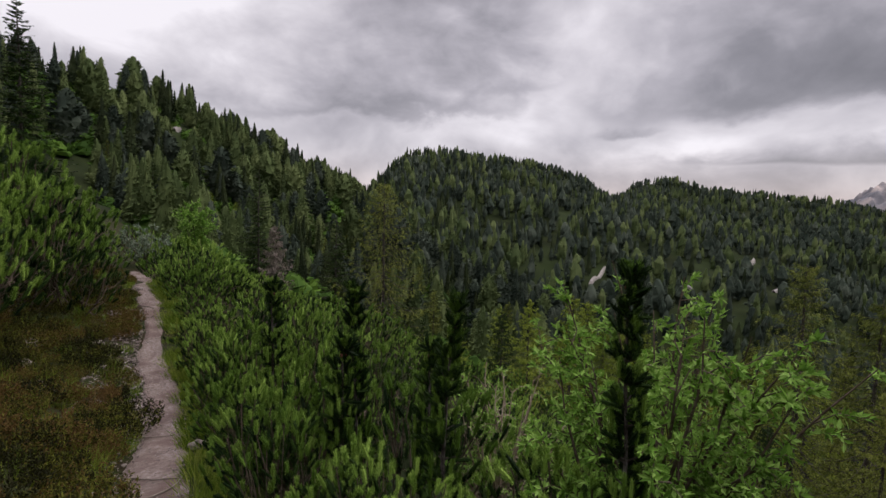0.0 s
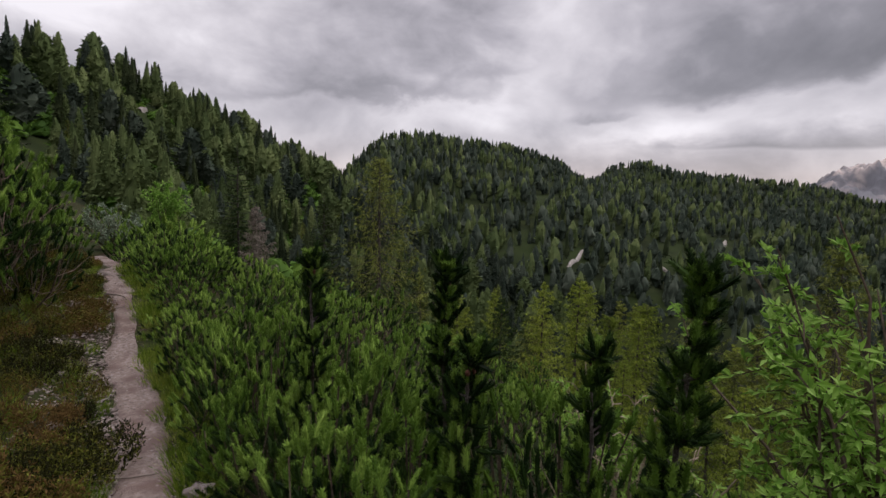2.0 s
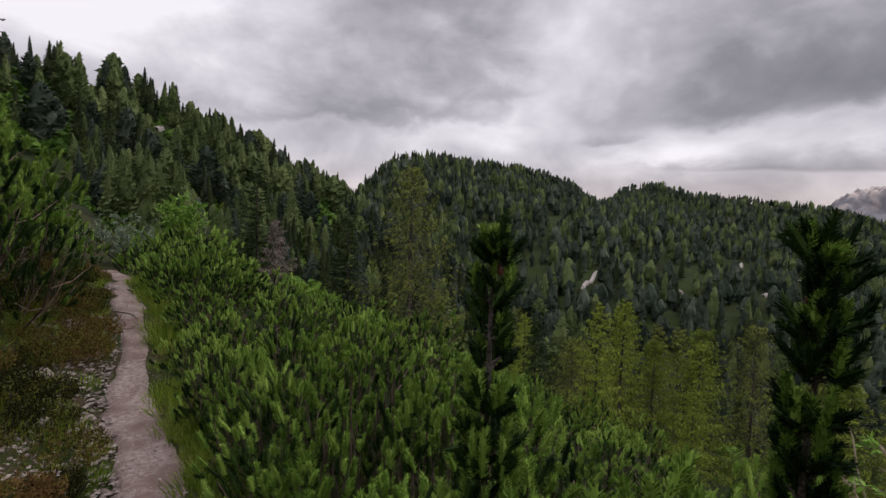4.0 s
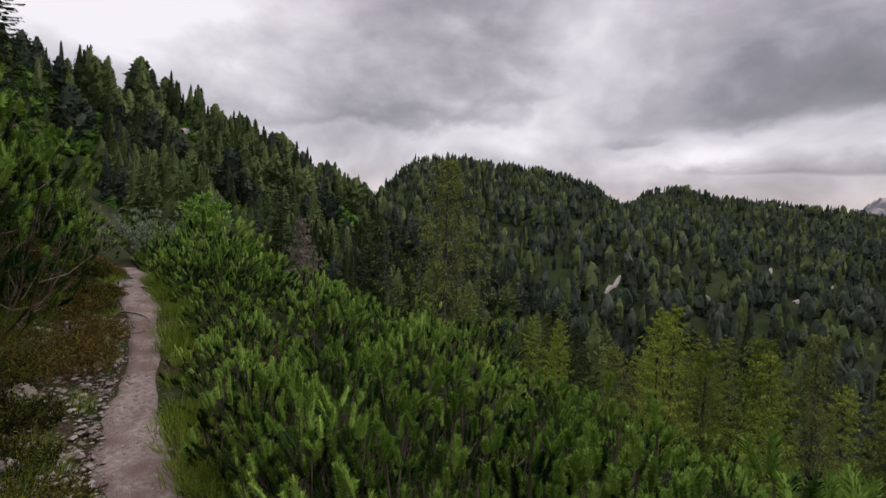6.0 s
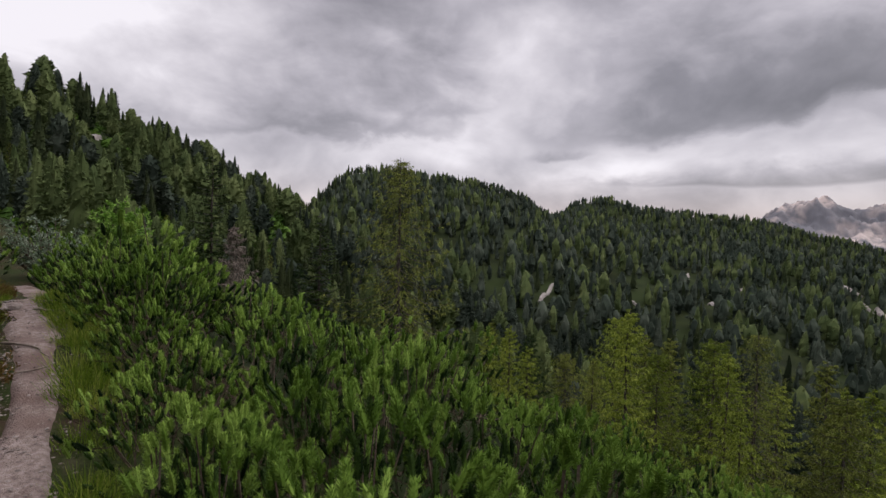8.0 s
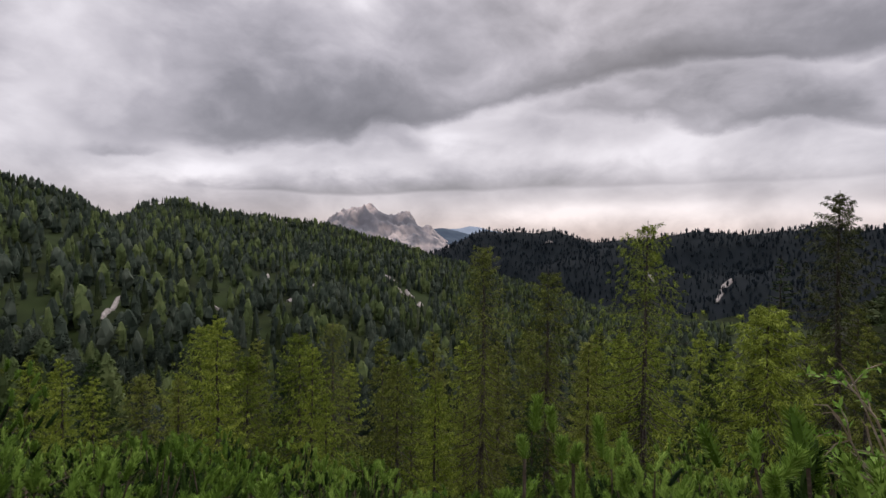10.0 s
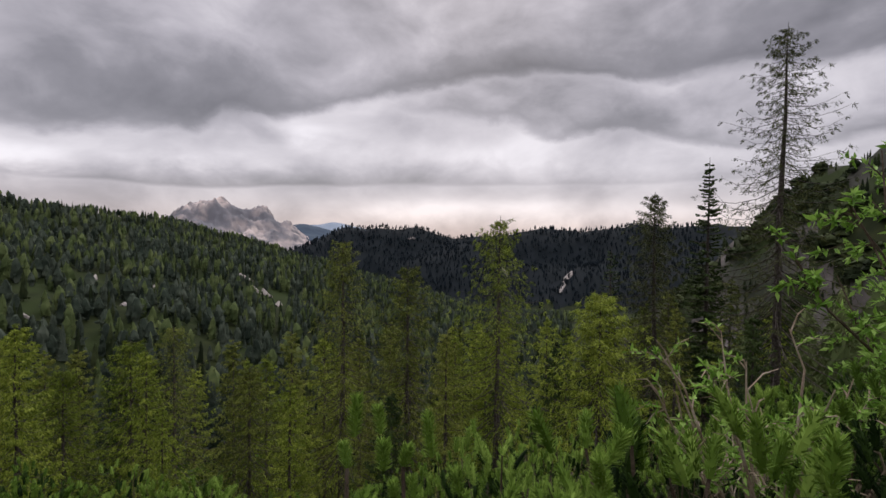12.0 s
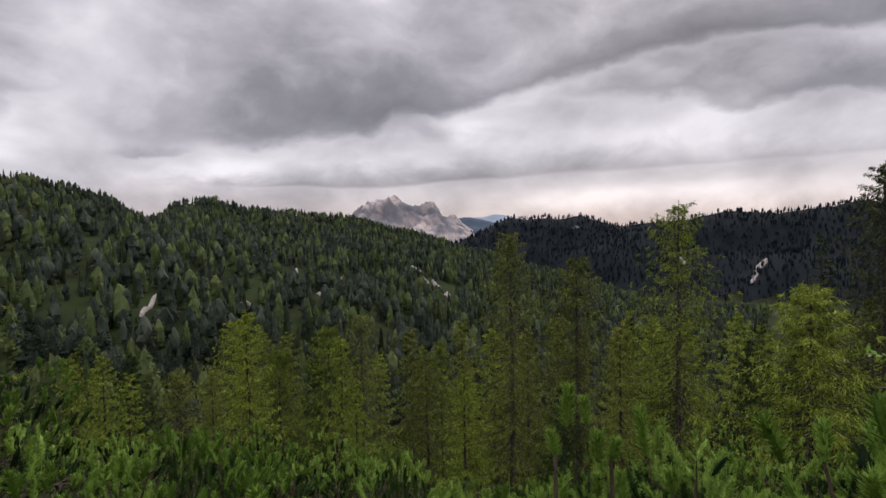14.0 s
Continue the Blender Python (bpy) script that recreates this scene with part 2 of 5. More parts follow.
M["far_scrub"] = plain_mat("far_scrub", [(0.025, 0.055, 0.008), (0.050, 0.100, 0.015), (0.085, 0.150, 0.022)], 0.5, 0.7, 0, detail=3, island=0.4, through=0.15)
# far ridge forest, its colour tinted blue to stand for haze
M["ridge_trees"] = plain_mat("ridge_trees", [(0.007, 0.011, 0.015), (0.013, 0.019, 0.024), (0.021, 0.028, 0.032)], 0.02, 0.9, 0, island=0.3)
M["leaf"] = plain_mat("broad_leaves", [(0.10, 0.20, 0.028), (0.17, 0.31, 0.045), (0.27, 0.42, 0.10)], 4, 0.45, 0, island=0.6, per_object=0.2, through=0.35)
M["leaf_grey"] = plain_mat("willow_leaves", [(0.09, 0.13, 0.075), (0.16, 0.21, 0.14), (0.27, 0.32, 0.24)], 4, 0.5, 0, island=0.6, through=0.25)
M["scree"] = plain_mat("scree", [(0.160, 0.140, 0.130), (0.260, 0.235, 0.215), (0.360, 0.335, 0.310)], 0.6, 0.9, 0.9, 3.0, detail=8)
M["grass"] = plain_mat("grass_blades", [(0.070, 0.120, 0.010), (0.130, 0.200, 0.018), (0.240, 0.280, 0.050)], 3, 0.6, 0, island=0.6, per_object=0.4, through=0.3)
M["heath"] = plain_mat("heath_leaves", [(0.015, 0.015, 0.005), (0.042, 0.042, 0.009), (0.112, 0.125, 0.016), (0.098, 0.060, 0.020)], 2.2, 0.7, 0, island=0.5, per_object=0.7, through=0.15)
M["cone"] = plain_mat("pine_cone", [(0.07, 0.03, 0.022), (0.13, 0.06, 0.04)], 60, 0.7, 0.5, 200)

# ---- the lie of the land ----
def fbm(x, y, scale, octaves=4, seed=0):
    """Smooth noise between about -1 and 1, from sines in many directions."""
    rs = np.random.RandomState(seed)
    total, amp, norm = np.zeros_like(x, dtype=float), 1.0, 0.0
    for o in range(octaves):
        for _ in range(5):
            a, p, k = rs.uniform(0, 6.28), rs.uniform(0, 6.28), rs.uniform(0.7, 1.4) * 6.28 / scale * 2 ** o
            total += amp * np.sin((x * np.cos(a) + y * np.sin(a)) * k + p) / 5
        norm += amp
        amp *= 0.5
    return 1.9 * total / norm


# the footpath: where it runs and how high it lies
TRAIL = np.array([(60, -110, 6), (22, -38, 4.6), (4.0, -6.6, 2.2), (0.0, 0.05, 1.18), (-1.45, 2.6, 0.66), (-2.55, 4.4, 0.26), (-3.3, 5.85, 0.0), (-4.1, 7.3, -0.03),
                  (-5.1, 8.75, 0.04), (-5.75, 10.05, 0.18), (-6.35, 11.05, 0.38), (-7.6, 12.8, 0.55), (-9.0, 15.6, 0.2), (-12.0, 19.6, -0.1), (-20, 30, 0.6), (-60, 80, 4)])


def on_trail(x, y):
    """Signed distance from the path (to the right is positive) and the path's height beside each place."""
    best, side, z = np.full(x.shape, 1e9), np.zeros(x.shape), np.zeros(x.shape)
    for a, b in zip(TRAIL[:-1], TRAIL[1:]):
        u = b[:2] - a[:2]
        ll = np.hypot(*u)
        t = np.clip(((x - a[0]) * u[0] + (y - a[1]) * u[1]) / ll ** 2, 0, 1)
        dx, dy = x - a[0] - t * u[0], y - a[1] - t * u[1]
        d = np.hypot(dx, dy)
        m = d < best
        best = np.where(m, d, best)
        side = np.where(m, np.where(dx * u[1] - dy * u[0] > 0, d, -d), side)
        z = np.where(m, a[2] + t * (b[2] - a[2]), z)
    return side, z


def polar(az, r, el):
    a, e = radians(az), math.tan(radians(el))
    return HOME[0] + r * math.sin(a), HOME[1] + r * math.cos(a), HOME[2] + r * e


# crests of the ridges round the valley: azimuth, distance, height angle; slope of the sides
RIDGES = {
    "near_slope": ([(-100, 110, 13), (-75, 115, 13), (-45, 135, 11.2), (-31, 160, 9.6), (-26, 190, 7.4), (-20, 225, 4.9), (-14, 265, 2.6), (-7, 330, 0.6)], 0.52),
    "wooded_hill": ([(-8, 400, 0.7), (-5.5, 405, 2.6), (-3.6, 410, 4.7), (-1.8, 425, 5.9), (0.6, 430, 6.1), (3, 435, 5.5), (9, 445, 4.9), (13, 455, 4.0), (17, 475, 2.2), (18.6, 485, 1.1), (20.2, 495, 1.8), (22.5, 505, 2.9),
                     (25, 520, 3.1), (28.7, 540, 1.8), (37, 600, 1.6), (40, 630, 0.7), (46, 640, -2.2), (53, 640, -5.0), (62, 620, -9)], 0.30),
    "cliff_slope": ([(98, 190, -8.0), (100, 185, 0.8), (102.6, 175, 4.4), (106, 165, 7.2), (112, 155, 10), (130, 140, 15), (160, 130, 16), (200, 130, 15), (260, 130, 13)], 1.1),
    "dark_ridge": ([(49, 1560, -5), (52, 1530, -2.2), (55.5, 1500, 0.75), (59, 1480, 0.55), (64, 1490, 0.8), (69.4, 1500, 0.95), (75, 1500, 0.15), (80.8, 1500, 1.0), (86, 1450, 1.1),
                    (95, 1350, 1.5), (115, 1100, 3.5)], 0.42),
    "rock_peak": ([(36, 3700, -2), (39.2, 3600, 1.0), (41.0, 3560, 2.5), (42.7, 3500, 3.6), (43.8, 3520, 3.3), (45.2, 3540, 2.4), (46.6, 3540, 2.6), (48.0, 3520, 2.3),
                   (49.4, 3500, 1.3), (51, 3500, -1.0), (54, 3500, -3)], 0.62),
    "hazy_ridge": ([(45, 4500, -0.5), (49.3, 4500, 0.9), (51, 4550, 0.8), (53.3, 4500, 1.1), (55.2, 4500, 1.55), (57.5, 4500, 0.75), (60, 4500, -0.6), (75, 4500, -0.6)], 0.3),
    "haze_blue_ridge": ([(48.6, 3900, 0.2), (50.4, 3900, 0.95), (51.8, 3900, 1.3), (53.2, 3900, 0.75), (54.6, 3900, 0.3), (57, 3900, -0.6)], 0.3),
}


def ridge_height(x, y, crest, slope, rough):
    pts = np.array([polar(*c) for c in crest])
    best = np.full(x.shape, -1e9)
    for a, b in zip(pts[:-1], pts[1:]):
        u = b[:2] - a[:2]
        t = np.clip(((x - a[0]) * u[0] + (y - a[1]) * u[1]) / (u @ u), 0, 1)
        d = np.hypot(x - a[0] - t * u[0], y - a[1] - t * u[1])
        best = np.maximum(best, a[2] + t * (b[2] - a[2]) - slope * (np.sqrt(d * d + 16) - 4))
    return best


def heights(x, y):
    """Height of the ground and which part of the land it is."""
    x, y = np.asarray(x, float), np.asarray(y, float)
    d, zp = on_trail(x, y)
    r = np.hypot(x - HOME[0], y - HOME[1])
    right = np.maximum(d - 0.35, 0)
    left = np.maximum(-d - 0.35, 0)
    drop = 0.2 * np.minimum(right, 0.7) + 0.47 * np.maximum(right - 0.7, 0) - 0.10 * np.maximum(right - 40, 0)
    rise = 0.45 * np.minimum(left, 2.5) + 0.5 * np.maximum(left - 2.5, 0) - 0.25 * np.maximum(left - 30, 0)
    near = zp - drop + np.minimum(rise, 40) + 0.07 * fbm(x, y, 1.6, 3, 5) * np.clip((np.abs(d) - 0.35) * 1.2, 0, 1) + 0.35 * fbm(x, y, 9, 2, 6) * np.clip((np.abs(d) - 2) * 0.3, 0, 1)
    base = -72 - 0.13 * np.clip(r - 450, 0, 1400)
    z = np.maximum(near, base)
    zone = np.zeros(x.shape, int)
    for i, (name, (crest, slope)) in enumerate(RIDGES.items()):
        h = ridge_height(x, y, crest, slope, 0)
        if name == "rock_peak":
            g = np.clip((h + 420) / 500, 0, 1)
            h = h + g * (70 * (1 - np.abs(fbm(x, y, 380, 4, 21))) - 48 + 26 * fbm(x, y, 150, 4, 22) + 16 * np.abs(fbm(x, y, 60, 3, 20)))
        elif name == "dark_ridge":
            h = h + 12 * fbm(x, y, 300, 4, 23) + 26 * np.minimum(0, fbm(x, y, 420, 2, 24))
        elif name == "cliff_slope":
            h = h + 5 * fbm(x, y, 36, 4, 25) * np.clip((r - 60) / 60, 0, 1)
        elif name == "hazy_ridge":
            h = h + 14 * fbm(x, y, 600, 3, 26)
        elif name == "haze_blue_ridge":
            h = h + 8 * fbm(x, y, 300, 3, 30)
        else:
            h = h + np.clip((r - 70) / 120, 0, 1) * (2.4 * fbm(x, y, 95, 3, 27) + 1.0 * fbm(x, y, 22, 2, 28))
        if name == "wooded_hill":      # its steep western flank, and the notch between its two tops
            h = h - 11 * np.exp(-((np.degrees(np.arctan2(x - HOME[0], y - HOME[1])) - 18.8) / 2.0) ** 2) * np.clip((r - 330) / 100, 0, 1)
            h = h - 0.6 * r * np.radians(np.clip(-3.4 - np.degrees(np.arctan2(x - HOME[0], y - HOME[1])), 0, 25))
        m = h > z
        z, zone = np.where(m, h, z), np.where(m, i + 1, zone)
    return z, zone


def ground_z(x, y):
    return float(heights(np.array([x]), np.array([y]))[0][0])


def mesh_from(name, verts, faces, mats, index=None, smooth=True):
    """A mesh from arrays of corners and of triangles or quads."""
    verts, faces = np.asarray(verts, np.float32), np.asarray(faces, np.int32)
    me = bpy.data.meshes.new(name)
    n, k = faces.shape
    me.vertices.add(len(verts))
    me.vertices.foreach_set("co", verts.ravel())
    me.loops.add(n * k)
    me.loops.foreach_set("vertex_index", faces.ravel())
    me.polygons.add(n)
    me.polygons.foreach_set("loop_start", np.arange(0, n * k, k, dtype=np.int32))
    for m in mats:
        me.materials.append(m)
    if index is not None:
        me.polygons.foreach_set("material_index", np.asarray(index, np.int32))
    me.polygons.foreach_set("use_smooth", np.full(n, smooth))
    me.update(calc_edges=True)
    return me


def build_ground():
    na = 600
    rad = np.concatenate([[0.05], np.arange(0.2, 9, 0.2), 9 * 1.03 ** np.arange(0, 214)])
    rad = np.sort(np.concatenate([rad[rad < 4950], np.arange(3251.7, 3800, 18.0)]))
    extra = np.arange(38.05, 56, 0.13)
    extra = extra[np.abs((extra + 0.3) % 0.6 - 0.3) > 0.03]
    az = np.sort(np.concatenate([np.linspace(0, 2 * np.pi, na, endpoint=False), np.radians(extra)]))
    na = len(az)
    R, A = np.meshgrid(rad, az, indexing="ij")
    X, Y = HOME[0] + R * np.sin(A), HOME[1] + R * np.cos(A)
    Z, zone = heights(X, Y)
    d, _ = on_trail(X, Y)
    Z = Z - 0.035 * np.clip((0.5 - np.abs(d)) / 0.15, 0, 1) * (R < 40)
    nr = len(rad)
    i, j = np.meshgrid(np.arange(nr - 1), np.arange(na), indexing="ij")
    j2 = (j + 1) % na
    q = np.stack([i * na + j, i * na + j2, (i + 1) * na + j2, (i + 1) * na + j], -1).reshape(-1, 4)[:, ::-1]
    zf, df, rf = zone[i, j].ravel(), d[i, j].ravel(), R[i, j].ravel()
    # forest floor, bank, cliff, dark ridge, rock, two ridges with haze in their colour
    bare = fbm(X, Y, 34, 3, 29)[i, j].ravel() > 0.1
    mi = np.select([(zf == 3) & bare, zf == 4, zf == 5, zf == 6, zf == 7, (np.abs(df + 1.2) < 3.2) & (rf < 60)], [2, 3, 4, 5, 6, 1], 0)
    me = mesh_from("ground", np.stack([X, Y, Z], -1).reshape(-1, 3), q, [M["forest_floor"], M["bank_soil"], M["cliff"], M["dark_ridge"], M["far_rock"], M["hazy_ridge"], M["haze_blue_ridge"]], mi)
    tagged(new("ground", me), "wooded mountainside falling to a valley below ridges", "ground", kind="structure")


build_ground()


def smooth_trail(step=0.06, first=2, last=13):
    """Points along the middle of the path and its width, rounded at the bends."""
    p = TRAIL[first:last + 1]
    s = np.concatenate([[0], np.cumsum(np.hypot(*np.diff(p[:, :2], axis=0).T))])
    u = np.arange(0, s[-1], step)
    c = np.stack([np.interp(u, s, p[:, k]) for k in range(3)], -1)
    k = np.hanning(15)
    k /= k.sum()
    c = np.stack([np.convolve(np.pad(c[:, i], 7, mode="edge"), k, "valid") for i in range(3)], -1)
    t = np.gradient(c[:, :2], axis=0)
    t /= np.linalg.norm(t, axis=1)[:, None]
    return u, c, np.stack([t[:, 1], -t[:, 0]], -1)


def build_trail():
    u, c, side = smooth_trail()
    m = 15
    lat = np.linspace(-1, 1, m)
    wl = 0.26 + 0.08 * fbm(u, u * 0, 2.1, 3, 31) + 0.03 * fbm(u, u * 0, 0.7, 2, 32)
    wr = 0.24 + 0.06 * fbm(u, u * 0 + 9, 1.7, 3, 33) + 0.025 * fbm(u, u * 0, 0.6, 2, 34)
    slim = np.interp(c[:, 1], [7.0, 8.5, 9.3, 10.8, 11.4, 13], [1.0, 1.0, 0.62, 0.6, 0.85, 0.8])
    wl, wr = wl * slim, wr * slim
    off = np.where(lat[None] < 0, lat[None] * wl[:, None], lat[None] * wr[:, None])
    X, Y = c[:, :1] + side[:, :1] * off, c[:, 1:2] + side[:, 1:] * off
    Z = heights(X, Y)[0]
    edge = np.abs(lat[None]) ** 4
    Z = Z + 0.012 - 0.05 * edge - 0.015 * (1 - lat[None] ** 2) + 0.008 * fbm(X, Y, 0.5, 3, 35) + 0.004 * fbm(X, Y, 0.07, 2, 36)
    n = len(u)
    i, j = np.meshgrid(np.arange(n - 1), np.arange(m - 1), indexing="ij")
    q = np.stack([i * m + j, i * m + j + 1, (i + 1) * m + j + 1, (i + 1) * m + j], -1).reshape(-1, 4)
    me = mesh_from("path", np.stack([X, Y, Z], -1).reshape(-1, 3), q, [M["trail"]])
    tagged(new("path", me), "narrow trodden footpath of pinkish limestone grit", "footpath", kind="structure")


build_trail()

# ---- plants: how each kind is built ----
class Shape:
    """Gathers corners and triangles of one part."""

    def __init__(self):
        self.v, self.f, self.n = [], [], 0

    def add(self, v, f):
        self.v.append(np.asarray(v, float))
        self.f.append(np.asarray(f, int) + self.n)
        self.n += len(v)

    def tube(self, pts, radii, sides=5):
        pts = np.asarray(pts, float)
        t = np.gradient(pts, axis=0)
        t /= np.linalg.norm(t, axis=1)[:, None] + 1e-9
        ref = np.where(np.abs(t[:, 2:3]) > 0.9, np.array([[1.0, 0, 0]]), np.array([[0, 0, 1.0]]))
        a = np.cross(t, ref)
        a /= np.linalg.norm(a, axis=1)[:, None] + 1e-9
        b = np.cross(t, a)
        w = np.linspace(0, 2 * np.pi, sides, endpoint=False)
        ring = a[:, None] * np.cos(w)[None, :, None] + b[:, None] * np.sin(w)[None, :, None]
        v = (pts[:, None] + ring * np.asarray(radii)[:, None, None]).reshape(-1, 3)
        n = len(pts)
        i, j = np.meshgrid(np.arange(n - 1), np.arange(sides), indexing="ij")
        j2 = (j + 1) % sides
        p, q, r, s = i * sides + j, i * sides + j2, (i + 1) * sides + j2, (i + 1) * sides + j
        f = np.concatenate([np.stack([p, q, r], -1).reshape(-1, 3), np.stack([p, r, s], -1).reshape(-1, 3)])
        self.add(v, f)

    def blades(self, p, way, length, width, rs, leaf=False, level=0.0):
        """Needles (one triangle) or leaves (a folded pair) from points p along the directions way."""
        p, way = np.asarray(p, float), np.asarray(way, float)
        n = len(p)
        if not n:
            return
        way = way / (np.linalg.norm(way, axis=1)[:, None] + 1e-9)
        side = np.cross(way, rs.normal(size=(n, 3)) + np.array([0, 0, level]))
        side /= np.linalg.norm(side, axis=1)[:, None] + 1e-9
        length, width = np.broadcast_to(length, n)[:, None], np.broadcast_to(width, n)[:, None]
        k = np.arange(n)[:, None]
        if leaf:
            fold = np.cross(side, way) * width * 0.25
            mid = p + way * length * 0.45
            v = np.stack([p, mid - side * width / 2 + fold, p + way * length, mid + side * width / 2 + fold], 1).reshape(-1, 3)
            f = np.concatenate([k * 4 + np.array([[0, 1, 2]]), k * 4 + np.array([[0, 2, 3]])])
        else:
            v = np.stack([p - side * width / 2, p + side * width / 2, p + way * length], 1).reshape(-1, 3)
            f = k * 3 + np.array([[0, 1, 2]])
        self.add(v, f)

    def mesh(self, name, mat, smooth=False):
        return mesh_from(name, np.concatenate(self.v), np.concatenate(self.f), [mat], smooth=smooth)


def part(name, shape, material, parent, label="", smooth=False):
    ob = new(name, shape.mesh(name, material, smooth))
    ob.parent = parent
    return tagged(ob, label) if label else ob


def unit(v):
    v = np.asarray(v, float)
    return v / (np.linalg.norm(v, axis=-1, keepdims=True) + 1e-9)


def brush(shape, inner, base, tip, needles, length, width, rs, spread=0.8, core=0.013):
    """A pine shoot: a thick candle from base to tip, closely set with needles, with a blunt tuft at its end."""
    base, tip = np.asarray(base, float), np.asarray(tip, float)
    t = rs.uniform(0.0, 1.0, needles) ** 0.8
    axis = unit(tip - base)
    p = base + (tip - base) * t[:, None]
    out = rs.normal(size=(needles, 3))
    out = unit(out - (out @ axis)[:, None] * axis)
    p = p + out * core * 0.8
    end = np.clip((t - 0.8) * 5, 0, 1)[:, None]
    way = out * spread * (1.0 - 0.55 * end * rs.uniform(0, 1, (needles, 1))) + axis * (0.45 + 0.45 * t[:, None])
    shape.blades(p, way, length * rs.uniform(0.8, 1.1, needles) * (0.8 + 0.2 * np.sin(t * 3.1)), width, rs)
    inner.tube([base, base * 0.7 + tip * 0.3, base * 0.2 + tip * 0.8, tip + axis * length * 0.3], [core * 0.7, core * 1.3, core * 1.2, core * 0.3], 5)


def mugo_bush(name, seed, radius, height, shoots, needles, length, width, label, lean=0.6, core=0.013, uneven=0.22):
    """Dwarf mountain pine: limbs that sweep up from the root, each twig ending in an upright brush of needles."""
    rs = np.random.RandomState(seed)
    ob = new(name)
    wood, fresh, shaded = Shape(), Shape(), Shape()
    limbs = 9
    ends = []
    for i in range(limbs):
        a = 6.28 * i / limbs + rs.uniform(-0.3, 0.3)
        rr = radius * rs.uniform(0.35, 0.85)
        top = height * rs.uniform(0.4, 0.68)
        k = np.linspace(0, 1, 6)
        pts = np.stack([np.cos(a) * rr * k ** 0.7, np.sin(a) * rr * k ** 0.7, -0.1 + (top + 0.1) * k ** 1.5], -1) + rs.normal(size=(6, 3)) * 0.025 * k[:, None]
        wood.tube(pts, np.interp(k, [0, 1], [0.018, 0.006]), 5)
        ends.append(pts)
    ends = np.array(ends)
    for i in range(shoots):
        a, q = rs.uniform(0, 6.28), math.sqrt(rs.uniform(0, 1))
        x, y = math.cos(a) * radius * q, math.sin(a) * radius * q
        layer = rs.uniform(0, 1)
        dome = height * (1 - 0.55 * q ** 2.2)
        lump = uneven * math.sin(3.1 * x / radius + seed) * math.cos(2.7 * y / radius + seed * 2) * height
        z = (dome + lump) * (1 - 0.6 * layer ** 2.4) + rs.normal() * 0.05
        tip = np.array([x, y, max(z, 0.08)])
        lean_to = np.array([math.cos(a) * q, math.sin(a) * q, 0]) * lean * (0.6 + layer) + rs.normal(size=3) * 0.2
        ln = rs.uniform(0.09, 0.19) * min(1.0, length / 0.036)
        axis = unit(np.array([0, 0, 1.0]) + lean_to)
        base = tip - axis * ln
        # shoots deeper in the bush get the needle colour darkened for shade
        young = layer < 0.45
        brush(fresh if young else shaded, fresh if young else shaded, base, tip, needles if young else int(needles * 0.6), length, width, rs, core=core)
        # the twig that carries it
        li = np.argmin(np.sum((ends[:, 3:, :2].mean(1) - base[:2]) ** 2, 1))
        root = ends[li, rs.randint(2, 5)]
        midp = (base + root) / 2 + np.array([0, 0, -0.06])
        if i % 4 == 0:
            wood.tube([root, midp, base, tip - axis * 0.03], [0.009, 0.007, 0.006, 0.004], 3)
        # needles lower on the twig, in the colour darkened for shade
        n2 = needles // 7
        t = rs.uniform(0, 1, n2)[:, None]
        p2 = midp * (1 - t) + base * t
        shaded.blades(p2, rs.normal(size=(n2, 3)) + np.array([0, 0, 0.8]), length * 0.9, width, rs)
    part("wood", wood, M["twig"], ob, "pale greyish-brown twisted wood")
    part("foliage", fresh, M["mugo"], ob, "fresh upright green needle brushes")
    part("inner_foliage", shaded, M["mugo_shaded"], ob, "inner old needles, darkened to stand for shade")
    return tagged(ob, label, "shrub")


